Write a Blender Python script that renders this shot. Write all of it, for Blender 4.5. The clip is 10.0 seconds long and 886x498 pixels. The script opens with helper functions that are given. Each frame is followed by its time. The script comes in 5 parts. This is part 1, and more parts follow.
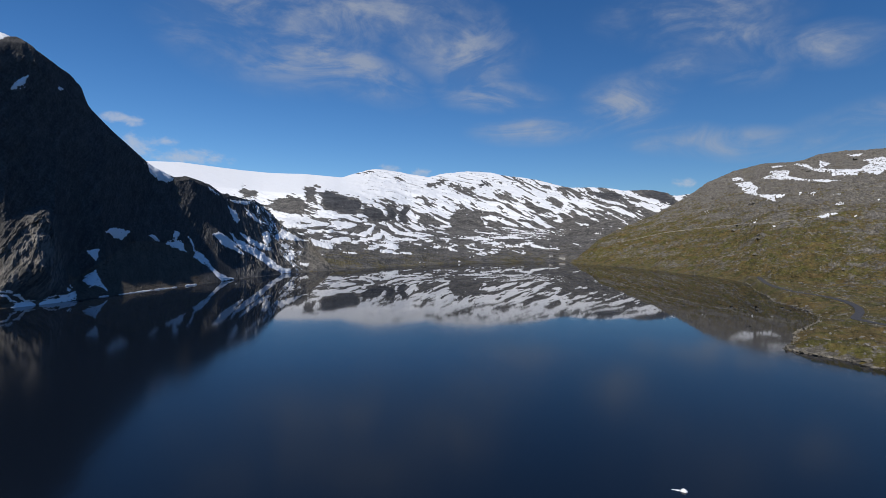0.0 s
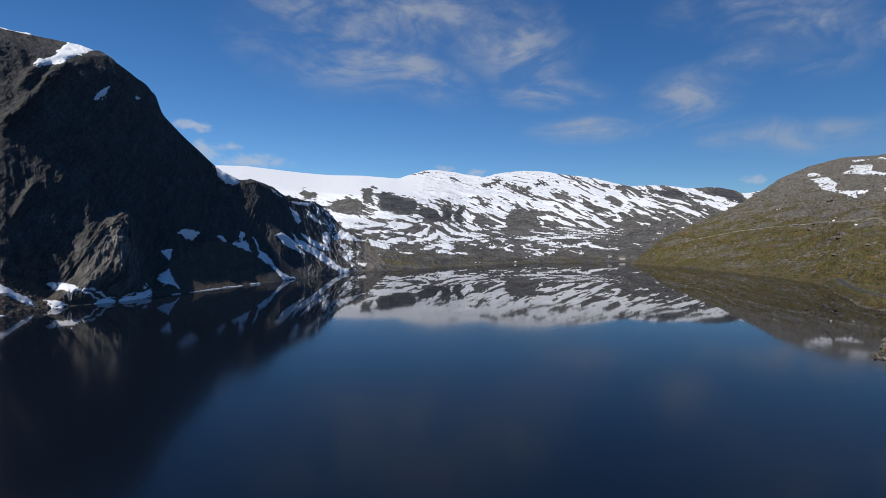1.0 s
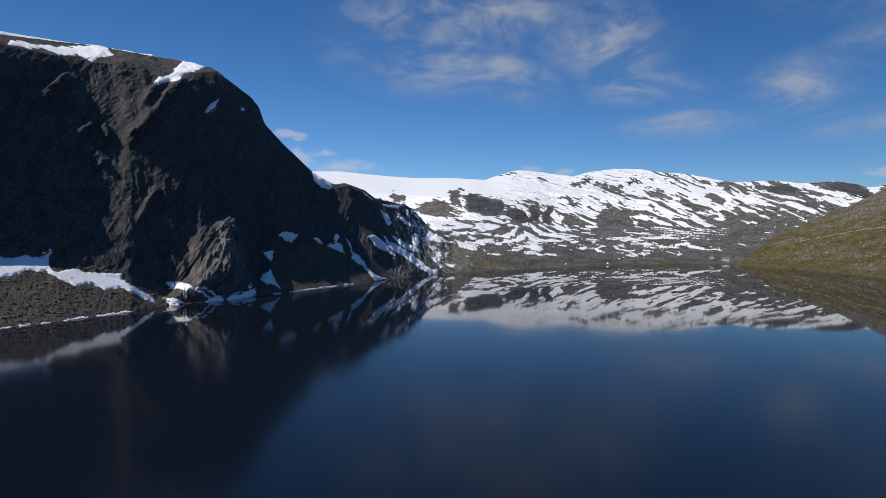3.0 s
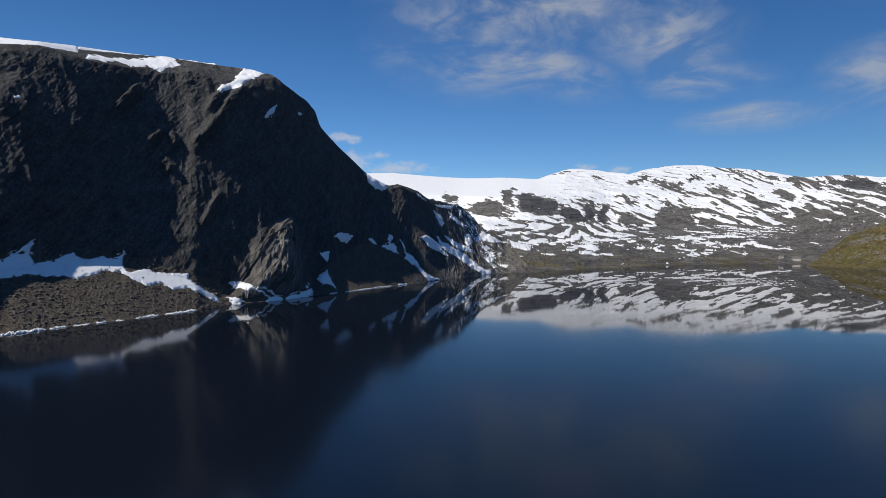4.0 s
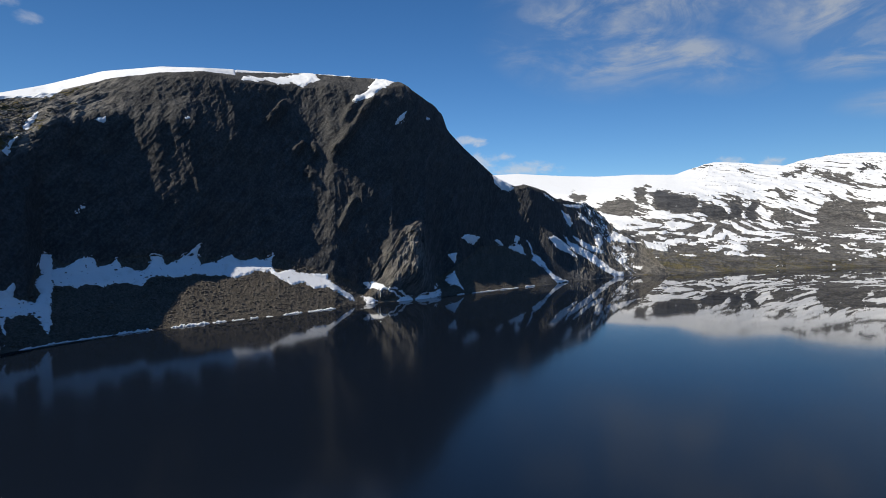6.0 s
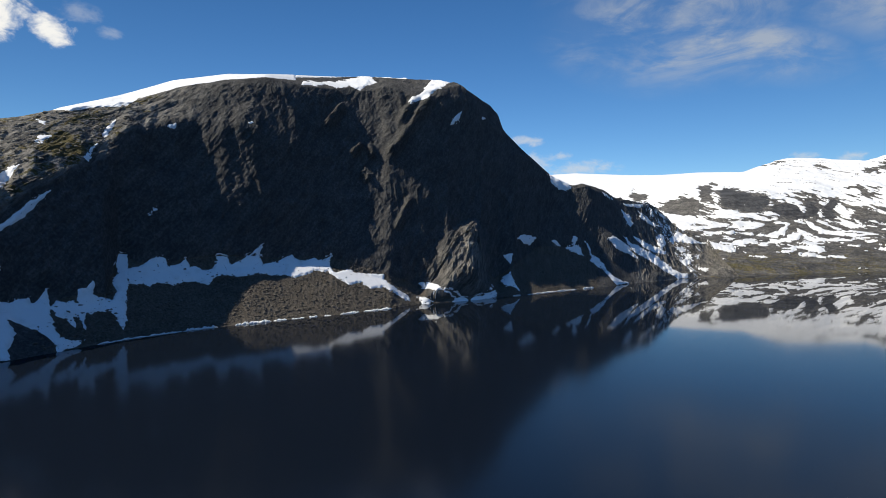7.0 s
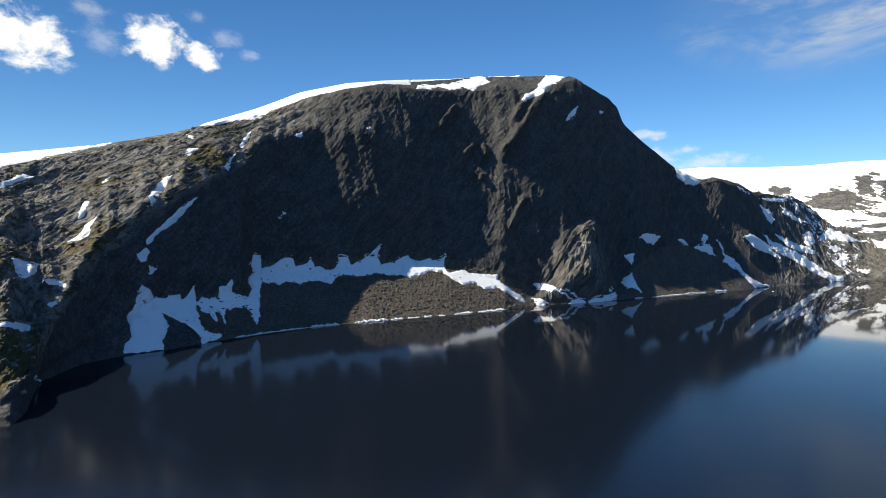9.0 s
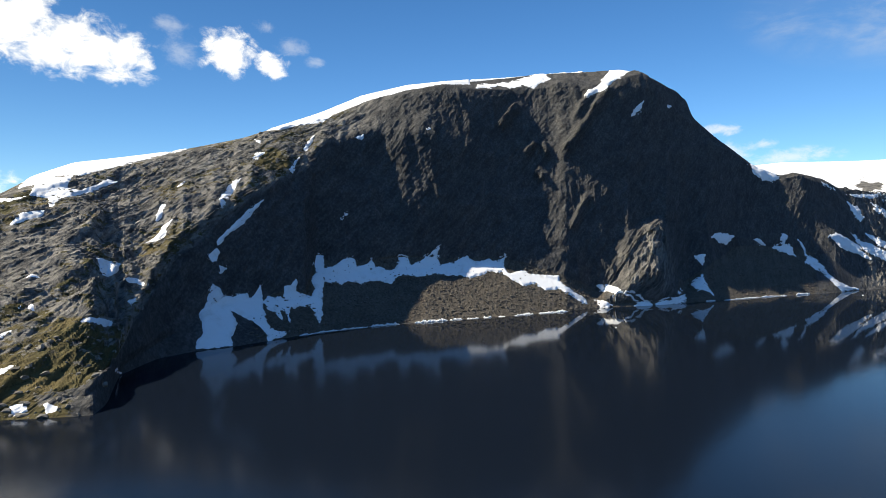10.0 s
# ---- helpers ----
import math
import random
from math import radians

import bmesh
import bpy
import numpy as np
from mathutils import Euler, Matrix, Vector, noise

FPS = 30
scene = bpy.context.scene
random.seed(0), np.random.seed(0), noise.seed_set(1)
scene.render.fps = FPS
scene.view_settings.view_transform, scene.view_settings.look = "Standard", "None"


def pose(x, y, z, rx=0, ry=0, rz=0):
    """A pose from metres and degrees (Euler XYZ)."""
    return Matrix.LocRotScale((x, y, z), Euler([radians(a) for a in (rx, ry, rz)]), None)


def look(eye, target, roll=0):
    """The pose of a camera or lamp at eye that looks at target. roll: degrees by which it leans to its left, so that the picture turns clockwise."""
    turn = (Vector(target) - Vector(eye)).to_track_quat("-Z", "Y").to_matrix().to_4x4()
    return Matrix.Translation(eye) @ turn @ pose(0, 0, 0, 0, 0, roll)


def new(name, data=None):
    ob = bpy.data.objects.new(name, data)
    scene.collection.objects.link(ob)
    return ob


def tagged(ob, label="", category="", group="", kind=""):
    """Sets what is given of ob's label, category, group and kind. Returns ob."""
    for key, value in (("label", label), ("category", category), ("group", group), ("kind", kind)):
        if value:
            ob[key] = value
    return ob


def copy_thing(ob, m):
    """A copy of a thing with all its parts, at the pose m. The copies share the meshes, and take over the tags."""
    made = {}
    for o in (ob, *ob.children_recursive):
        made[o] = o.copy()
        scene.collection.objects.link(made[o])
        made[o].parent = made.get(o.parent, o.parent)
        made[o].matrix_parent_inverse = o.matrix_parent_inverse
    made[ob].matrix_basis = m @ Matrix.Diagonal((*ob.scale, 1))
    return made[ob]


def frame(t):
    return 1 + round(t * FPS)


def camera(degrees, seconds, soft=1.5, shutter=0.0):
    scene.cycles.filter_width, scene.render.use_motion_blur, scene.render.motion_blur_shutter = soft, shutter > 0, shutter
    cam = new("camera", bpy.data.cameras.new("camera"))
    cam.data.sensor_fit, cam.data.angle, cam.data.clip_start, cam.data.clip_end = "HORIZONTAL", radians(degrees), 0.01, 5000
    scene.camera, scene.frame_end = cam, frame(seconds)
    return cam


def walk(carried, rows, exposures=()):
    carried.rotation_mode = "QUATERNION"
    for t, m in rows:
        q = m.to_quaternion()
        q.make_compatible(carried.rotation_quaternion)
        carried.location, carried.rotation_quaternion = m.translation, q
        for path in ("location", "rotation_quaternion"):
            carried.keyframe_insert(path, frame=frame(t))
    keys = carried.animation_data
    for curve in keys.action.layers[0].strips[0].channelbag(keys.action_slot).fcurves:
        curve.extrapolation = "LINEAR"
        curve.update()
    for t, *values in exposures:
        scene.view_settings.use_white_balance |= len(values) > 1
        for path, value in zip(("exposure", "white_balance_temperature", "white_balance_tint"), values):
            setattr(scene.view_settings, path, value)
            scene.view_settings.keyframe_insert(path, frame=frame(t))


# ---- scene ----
cam = camera(78.1, 10.0, soft=0.5)

# seconds, x, y, z, yaw, pitch, roll
PATH = [
    (0.0, 6.50, -8.80, 42.90, -3.23, -0.69, -1.04),
    (0.5, 5.85, -7.92, 42.81, -0.54, -0.72, -1.01),
    (1.0, 5.20, -7.04, 42.72, 2.54, -0.77, -0.95),
    (1.5, 4.55, -6.16, 42.63, 5.34, -0.75, -0.95),
    (2.0, 3.90, -5.28, 42.54, 7.62, -0.77, -0.86),
    (2.5, 3.25, -4.40, 42.45, 9.44, -0.75, -0.78),
    (4.0, 1.30, -1.76, 42.18, 17.08, -0.76, -0.36),
    (4.5, 0.65, -0.88, 42.09, 20.18, -0.74, -0.23),
    (5.0, 0.00, 0.00, 42.00, 23.62, -0.71, -0.06),
    (5.5, -0.65, 0.88, 41.91, 26.89, -0.68, 0.02),
    (6.0, -1.30, 1.76, 41.82, 30.20, -0.63, 0.09),
    (7.5, -3.25, 4.40, 41.55, 38.70, -0.51, 0.15),
    (8.0, -3.90, 5.28, 41.46, 41.56, -0.48, 0.30),
    (8.5, -4.55, 6.16, 41.37, 44.65, -0.45, 0.40),
    (9.0, -5.20, 7.04, 41.28, 47.93, -0.41, 0.46),
    (9.5, -5.85, 7.92, 41.19, 51.32, -0.35, 0.59),
    (10.0, -6.50, 8.80, 41.10, 54.25, -0.29, 0.54),
]
EXPOSURES = [(0.0, -0.06, 6500, 10), (2.5, -0.04, 6550, 10), (5.5, 0.16, 7000, 8), (7.5, 0.42, 7200, 6), (9.0, 0.77, 7450, 5), (10.0, 0.91, 7550, 5)]
walk(cam, [(t, pose(x, y, z, 90 + p, r, w)) for t, x, y, z, w, p, r in PATH], EXPOSURES)

# ---- light ----
SUN_AZ, SUN_EL = 149.0, 44.8      # bearing to the left of +y, height above the horizon
SUN_DIR = Vector((-math.sin(radians(SUN_AZ)) * math.cos(radians(SUN_EL)), math.cos(radians(SUN_AZ)) * math.cos(radians(SUN_EL)), math.sin(radians(SUN_EL))))
sun_data = bpy.data.lights.new("sun", "SUN")
sun_data.energy, sun_data.angle, sun_data.color = 5.0, radians(0.53), (1.0, 0.955, 0.89)
sun = new("sun", sun_data)
sun.matrix_world = look(SUN_DIR * 1000, (0, 0, 0))


class Nodes:
    """A cleared node tree."""

    def __init__(self, tree):
        self.tree = tree
        tree.nodes.clear()


def math_node(n, op, a, b=None, clamp=False):
    node = n.tree.nodes.new("ShaderNodeMath")
    node.operation, node.use_clamp = op, clamp
    for i, v in enumerate((a, b)):
        if v is None:
            continue
        if isinstance(v, (int, float)):
            node.inputs[i].default_value = v
        else:
            n.tree.links.new(v, node.inputs[i])
    return node.outputs[0]


def smooth(n, value, lo, hi):
    node = n.tree.nodes.new("ShaderNodeMapRange")
    node.interpolation_type = "SMOOTHSTEP"
    n.tree.links.new(value, node.inputs[0])
    node.inputs[1].default_value, node.inputs[2].default_value = lo, hi
    return node.outputs[0]


def mix(n, fac, a, b):
    node = n.tree.nodes.new("ShaderNodeMix")
    node.data_type = "RGBA"
    for sock, v in ((node.inputs[0], fac), (node.inputs[6], a), (node.inputs[7], b)):
        if isinstance(v, (tuple, list)):
            sock.default_value = (*v, 1)
        elif isinstance(v, (int, float)):
            sock.default_value = v
        else:
            n.tree.links.new(v, sock)
    return node.outputs[2]


def noise_tex(n, vec, scale, detail=4, rough=0.55, distortion=0.0):
    node = n.tree.nodes.new("ShaderNodeTexNoise")
    node.noise_dimensions = "3D"
    n.tree.links.new(vec, node.inputs["Vector"])
    node.inputs["Scale"].default_value, node.inputs["Detail"].default_value = scale, detail
    node.inputs["Roughness"].default_value, node.inputs["Distortion"].default_value = rough, distortion
    return node.outputs[0]


def mapped(n, vec, rot=(0, 0, 0), scale=(1, 1, 1), loc=(0, 0, 0)):
    node = n.tree.nodes.new("ShaderNodeMapping")
    n.tree.links.new(vec, node.inputs[0])
    node.inputs["Rotation"].default_value = [radians(a) for a in rot]
    node.inputs["Scale"].default_value, node.inputs["Location"].default_value = scale, loc
    return node.outputs[0]


# ---- sky: clear blue with thin streaks of cloud and a few small heaps ----
world = bpy.data.worlds.new("sky")
scene.world = world
world.use_nodes = True
n = Nodes(world.node_tree)
sky = n.tree.nodes.new("ShaderNodeTexSky")
sky.sky_type, sky.sun_disc = "NISHITA", False
sky.sun_elevation, sky.sun_rotation = radians(SUN_EL), radians(SUN_AZ)
sky.altitude, sky.air_density, sky.dust_density, sky.ozone_density = 1000, 1.0, 0.1, 2.0
coord = n.tree.nodes.new("ShaderNodeTexCoord").outputs["Generated"]


def sky_patch(az, el, wide, high, tilt=0.0):
    """A soft oval round a bearing and height: 1 in its middle, 0 at its edge."""
    # turn the bearing into the +y axis, the height into level
    q = mapped(n, coord, rot=(0, 0, -az))
    q = mapped(n, q, rot=(-el, 0, 0))
    q = mapped(n, q, rot=(0, -tilt, 0))
    q = mapped(n, q, scale=(1 / math.tan(radians(wide)), 0.0, 1 / math.tan(radians(high))))
    ln = n.tree.nodes.new("ShaderNodeVectorMath")
    ln.operation = "LENGTH"
    n.tree.links.new(q, ln.inputs[0])
    front = n.tree.nodes.new("ShaderNodeVectorMath")
    front.operation = "DOT_PRODUCT"
    n.tree.links.new(coord, front.inputs[0])
    front.inputs[1].default_value = (-math.sin(radians(az)), math.cos(radians(az)), 0)
    oval = smooth(n, ln.outputs["Value"], 1.0, 0.0)
    return math_node(n, "MULTIPLY", oval, smooth(n, front.outputs["Value"], 0.3, 0.5))


def most(values):
    total = values[0]
    for v in values[1:]:
        total = math_node(n, "MAXIMUM", total, v)
    return total


fibre = noise_tex(n, mapped(n, coord, rot=(0, 24, 0), scale=(3.6, 3.6, 9.0)), 1.7, 8, 0.6, 1.2)
puff = noise_tex(n, mapped(n, coord, scale=(1, 1, 1.6)), 9.0, 7, 0.6, 0.4)
heap_noise = noise_tex(n, mapped(n, coord, scale=(1, 1, 1.5)), 30, 9, 0.62, 0.3)
# bearing, height, half width, half height, tilt
STREAKS = [(15.5, 19.8, 8.5, 4.2, 12), (10, 18.8, 8, 3.0, 14), (5.3, 17.2, 6, 2.2, 24), (-1, 21.5, 9, 3.6, 16), (-4.5, 19.6, 6, 3.4, 30), (13.8, 17.3, 4.2, 1.1, 12), (8, 22.5, 10, 3, 10),
           (-8.2, 15.0, 5.6, 1.5, 4), (-13.3, 11.7, 6.4, 1.35, -2), (-27.5, 21.4, 7.5, 2.6, 4), (-31.0, 18.6, 4.5, 3.0, 40), (-25.8, 16.4, 4.2, 1.6, -24), (-21.3, 13.9, 4.0, 2.4, 0),
           (-31.5, 9.5, 6.0, 1.3, 3), (-26.0, 10.3, 4.5, 1.3, 2), (-38.4, 17.0, 4.0, 1.5, 6), (-42.0, 9.7, 7, 2.2, -8)]
HEAPS = [(88.8, 17.4, 6.8, 4.4, 0), (92.0, 19.8, 4.6, 5.2, 0), (94.5, 17.4, 6.5, 4.2, 0), (85.0, 17.0, 5.4, 3.6, 0), (75.5, 18.4, 3.9, 3.4, 0), (71.6, 17.6, 2.8, 1.9, 0), (97, 5.5, 7, 3, 0)]
FAINT = [(79.8, 18.2, 3.0, 2.6, 0), (69.6, 19.4, 2.6, 1.4, 0), (67.2, 18.2, 1.6, 0.9, 0), (72.2, 21.0, 1.6, 1.0, 0), (80.6, 20.2, 2.4, 1.2, 0)]
LOW = [(21.8, 7.6, 5.2, 1.25, 0), (25.9, 8.5, 2.6, 1.5, 0), (27.2, 10.5, 2.4, 0.9, 0), (23.6, 8.9, 1.4, 0.8, 0), (2.5, 7.4, 1.9, 1.0, 0), (-0.7, 7.1, 1.8, 0.9, 0), (-26.7, 6.1, 1.7, 0.8, 0)]


def billow(patches, texture, amount, lo, hi):
    """Cloud inside the ovals, its edge broken up by noise."""
    p = most([sky_patch(*q) for q in patches])
    near = math_node(n, "MULTIPLY", p, 4.0, True)
    ragged = math_node(n, "MULTIPLY", math_node(n, "MULTIPLY", math_node(n, "SUBTRACT", texture, 0.5), amount), near)
    return smooth(n, math_node(n, "ADD", p, ragged), lo, hi)


veil = most([sky_patch(a, e, w * 1.35, h * 1.5, t) for a, e, w, h, t in STREAKS])
veil = math_node(n, "MULTIPLY", math_node(n, "POWER", veil, 0.8), math_node(n, "ADD", 0.12, math_node(n, "MULTIPLY", smooth(n, fibre, 0.36, 0.66), 0.88)))
streak = math_node(n, "MULTIPLY", veil, math_node(n, "ADD", 0.3, math_node(n, "MULTIPLY", smooth(n, puff, 0.32, 0.62), 0.9)), True)
heap = billow(HEAPS, heap_noise, 2.2, 0.2, 1.0)
faint = billow(FAINT, heap_noise, 2.6, 0.2, 1.6)
low = billow(LOW, heap_noise, 3.4, 0.1, 1.25)
deep = n.tree.nodes.new("ShaderNodeHueSaturation")
deep.inputs["Saturation"].default_value = 1.27
n.tree.links.new(sky.outputs[0], deep.inputs["Color"])
tint = n.tree.nodes.new("ShaderNodeMix")
tint.data_type, tint.blend_type = "RGBA", "MULTIPLY"
tint.inputs[0].default_value, tint.inputs[7].default_value = 1.0, (0.76, 0.95, 1.16, 1)
n.tree.links.new(deep.outputs[0], tint.inputs[6])
color = mix(n, math_node(n, "MULTIPLY", streak, 0.66), tint.outputs[2], (4.6, 5.0, 5.7))
color = mix(n, math_node(n, "MULTIPLY", low, 0.62), color, (6.4, 6.7, 7.4))
color = mix(n, math_node(n, "MULTIPLY", faint, 0.32), color, (7.0, 7.2, 7.8))
color = mix(n, math_node(n, "MULTIPLY", heap, 0.95), color, (9.0, 9.1, 9.5))
back = n.tree.nodes.new("ShaderNodeBackground")
n.tree.links.new(color, back.inputs[0])
back.inputs[1].default_value = 0.083
out = n.tree.nodes.new("ShaderNodeOutputWorld")
n.tree.links.new(back.outputs[0], out.inputs[0])


# ---- materials ----
def material(name):
    m = bpy.data.materials.new(name)
    m.use_nodes = True
    return m, Nodes(m.node_tree)


def finish(n, color, rough, height=None, bump=0.5, dist=0.3, spec=0.3, normal=None):
    b = n.tree.nodes.new("ShaderNodeBsdfPrincipled")
    o = n.tree.nodes.new("ShaderNodeOutputMaterial")
    n.tree.links.new(b.outputs[0], o.inputs[0])
    for key, v in (("Base Color", color), ("Roughness", rough)):
        if isinstance(v, (tuple, list)):
            b.inputs[key].default_value = (*v, 1)
        elif isinstance(v, (int, float)):
            b.inputs[key].default_value = v
        else:
            n.tree.links.new(v, b.inputs[key])
    b.inputs["Specular IOR Level"].default_value = spec
    if height is not None:
        bn = n.tree.nodes.new("ShaderNodeBump")
        bn.inputs["Strength"].default_value, bn.inputs["Distance"].default_value = bump, dist
        n.tree.links.new(height, bn.inputs["Height"])
        n.tree.links.new(bn.outputs[0], b.inputs["Normal"])
    return b


def position(n):
    return n.tree.nodes.new("ShaderNodeNewGeometry").outputs["Position"]


def attribute(n, name):
    a = n.tree.nodes.new("ShaderNodeAttribute")
    a.attribute_name = name
    return a.outputs["Fac"]


def terrain_material(name, rock_a, rock_b, lichen, grass_a, grass_b, scree_a, scree_b, grain=0.35, far=False, leaning=False, along=None):
    """Rock with lichen and joints; turf, scree and old snow where the ground carries them."""
    m, n = material(name)
    p = position(n)
    big = noise_tex(n, p, 0.018, 5, 0.6)
    mid = noise_tex(n, p, 0.11, 6, 0.65, 0.4)
    fine = noise_tex(n, p, grain * 2, 5, 0.7)
    bands = noise_tex(n, mapped(n, mapped(n, p, rot=(-45, 0, 0)), scale=(0.25, 0.10, 0.45)), 0.6, 6, 0.7, 0.6)
    rock = mix(n, smooth(n, mid, 0.3, 0.7), rock_a, rock_b)
    rock = mix(n, math_node(n, "MULTIPLY", smooth(n, bands, 0.48, 0.66), 0.4), rock, lichen)
    rock = mix(n, math_node(n, "MULTIPLY", smooth(n, fine, 0.62, 0.42), 0.55), rock, tuple(c * 0.45 for c in rock_a))
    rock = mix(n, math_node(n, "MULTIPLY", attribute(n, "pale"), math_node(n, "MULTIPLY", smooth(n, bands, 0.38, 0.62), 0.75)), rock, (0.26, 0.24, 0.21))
    turf = mix(n, smooth(n, noise_tex(n, p, 0.05, 5, 0.7), 0.35, 0.65), grass_a, grass_b)
    turf = mix(n, math_node(n, "MULTIPLY", smooth(n, fine, 0.58, 0.7), 0.45), turf, rock_b)
    turf = mix(n, math_node(n, "MULTIPLY", smooth(n, noise_tex(n, mapped(n, p, scale=(1, 1, 2.5)), 0.16, 6, 0.75, 0.5), 0.5, 0.36), 0.75), turf, tuple(c * 0.35 for c in grass_a))
    tuft = noise_tex(n, mapped(n, p, scale=(1, 1, 2.2)), 0.22, 6, 0.7, 0.3)
    patchy = math_node(n, "ADD", attribute(n, "turf"), math_node(n, "MULTIPLY", math_node(n, "SUBTRACT", math_node(n, "ADD", math_node(n, "ADD", mid, big), tuft), 1.5), 1.7))
    color = mix(n, smooth(n, patchy, 0.4, 0.62), rock, turf)
    stones = noise_tex(n, p, 0.9, 4, 0.8)
    scree = mix(n, smooth(n, stones, 0.35, 0.65), scree_a, scree_b)
    color = mix(n, smooth(n, math_node(n, "ADD", attribute(n, "scree"), math_node(n, "MULTIPLY", math_node(n, "SUBTRACT", mid, 0.5), 0.5)), 0.4, 0.6), color, scree)
    speck = math_node(n, "ADD", math_node(n, "MULTIPLY", noise_tex(n, p, grain * 1.1, 5, 0.8), 0.6), math_node(n, "MULTIPLY", noise_tex(n, p, grain * 0.35, 4, 0.7, 0.4), 0.4))
    if leaning:
        flake_at = mapped(n, mapped(n, p, rot=(-45, 0, 0)), scale=(0.5, 0.17, 1.0))
    elif along is not None:
        flake_at = mapped(n, mapped(n, p, rot=(0, 0, along)), rot=(0, 0, 12), scale=(0.5, 0.085, 0.8))
    else:
        flake_at = mapped(n, p, rot=(0, 7, 0), scale=(0.16, 0.16, 1.0))
    bedding = noise_tex(n, flake_at, grain * 1.6, 6, 0.75, 0.6)
    coarse = noise_tex(n, flake_at, grain * 0.5, 5, 0.7, 0.6)
    speck = math_node(n, "ADD", math_node(n, "MULTIPLY", speck, 0.35), math_node(n, "ADD", math_node(n, "MULTIPLY", bedding, 0.4), math_node(n, "MULTIPLY", coarse, 0.25)))
    vary = n.tree.nodes.new("ShaderNodeMix")
    vary.data_type, vary.blend_type = "RGBA", "MULTIPLY"
    vary.inputs[0].default_value = 1.0
    n.tree.links.new(color, vary.inputs[6])
    n.tree.links.new(mix(n, smooth(n, speck, 0.42, 0.58), *(((0.74, 0.74, 0.75), (1.22, 1.21, 1.20)) if leaning else ((0.58, 0.58, 0.60), (1.34, 1.33, 1.31)))), vary.inputs[7])
    color = vary.outputs[2]
    height = math_node(n, "ADD", math_node(n, "MULTIPLY", fine, 0.6), math_node(n, "ADD", math_node(n, "MULTIPLY", coarse, 1.2), math_node(n, "MULTIPLY", stones, 0.25)))
    height = math_node(n, "ADD", height, math_node(n, "MULTIPLY", bedding, 0.7))
    finish(n, color, 0.9, height, 0.8, 1.6 if not far else 5.0, 0.15)
    return m


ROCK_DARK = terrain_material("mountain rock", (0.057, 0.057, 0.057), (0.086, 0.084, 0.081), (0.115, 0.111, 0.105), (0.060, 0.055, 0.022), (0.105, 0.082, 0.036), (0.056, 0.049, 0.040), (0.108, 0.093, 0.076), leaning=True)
ROCK_HILL = terrain_material("moorland", (0.070, 0.064, 0.055), (0.18, 0.165, 0.142), (0.25, 0.235, 0.205), (0.074, 0.071, 0.020), (0.108, 0.076, 0.030), (0.13, 0.115, 0.09), (0.18, 0.16, 0.13), along=32.7)
ROCK_FAR = terrain_material("far fell", (0.056, 0.056, 0.057), (0.128, 0.125, 0.121), (0.19, 0.185, 0.178), (0.082, 0.074, 0.035), (0.108, 0.088, 0.050), (0.035, 0.037, 0.042), (0.075, 0.075, 0.077), 0.1, True)

SNOW, n = material("old snow")
p = position(n)
dirt = noise_tex(n, p, 0.13, 6, 0.65, 0.6)
SNOW_c = mix(n, smooth(n, dirt, 0.5, 0.8), (0.67, 0.68, 0.695), (0.52, 0.515, 0.50))
finish(n, SNOW_c, 0.65, math_node(n, "ADD", noise_tex(n, p, 0.5, 4, 0.6), math_node(n, "MULTIPLY", noise_tex(n, p, 3.0, 3, 0.6), 0.2)), 0.35, 0.5, 0.3)

WATER, n = material("lake water")
p = position(n)
calm = noise_tex(n, p, 0.006, 3, 0.5)
ripple = noise_tex(n, mapped(n, p, rot=(0, 0, 20), scale=(1.0, 0.55, 1.0)), 0.55, 3, 0.55)
swell = noise_tex(n, p, 0.09, 2, 0.5)
wave = math_node(n, "ADD", math_node(n, "MULTIPLY", ripple, 0.7), math_node(n, "MULTIPLY", swell, 0.2))
# a light breeze ruffles the open water; it lies calmer towards the far shore
far_out = n.tree.nodes.new("ShaderNodeVectorMath")
far_out.operation = "LENGTH"
n.tree.links.new(p, far_out.inputs[0])
ruffled = n.tree.nodes.new("ShaderNodeValToRGB")
ruffled.color_ramp.interpolation = "EASE"
stops = ((0.0, 0.17), (0.15, 0.13), (0.24, 0.075), (0.33, 0.032), (0.46, 0.010), (0.7, 0.003))
for i, (at, v) in enumerate(stops):
    el_ = ruffled.color_ramp.elements[i] if i < 2 else ruffled.color_ramp.elements.new(at)
    el_.position, el_.color = at, (v, v, v, 1)
n.tree.links.new(math_node(n, "MULTIPLY", far_out.outputs["Value"], 0.001), ruffled.inputs[0])
gusts = math_node(n, "ADD", 0.75, math_node(n, "MULTIPLY", calm, 0.5))
WATER_b = finish(n, (0.0032, 0.0054, 0.010), math_node(n, "MULTIPLY", ruffled.outputs[0], gusts), wave, 0.035, 0.35, 0.5)
for q in n.tree.nodes:
    if q.bl_idname == "ShaderNodeBump":
        n.tree.links.new(math_node(n, "MULTIPLY", ruffled.outputs[0], 0.4), q.inputs["Strength"])
WATER_b.inputs["IOR"].default_value = 1.333
dull = n.tree.nodes.new("ShaderNodeBsdfDiffuse")
dull.inputs["Color"].default_value = (0.0095, 0.0148, 0.025, 1)
blend = n.tree.nodes.new("ShaderNodeMixShader")
n.tree.links.new(math_node(n, "ADD", 0.08, math_node(n, "MULTIPLY", smooth(n, calm, 0.3, 0.7), 0.10)), blend.inputs[0])
n.tree.links.new(WATER_b.outputs[0], blend.inputs[1])
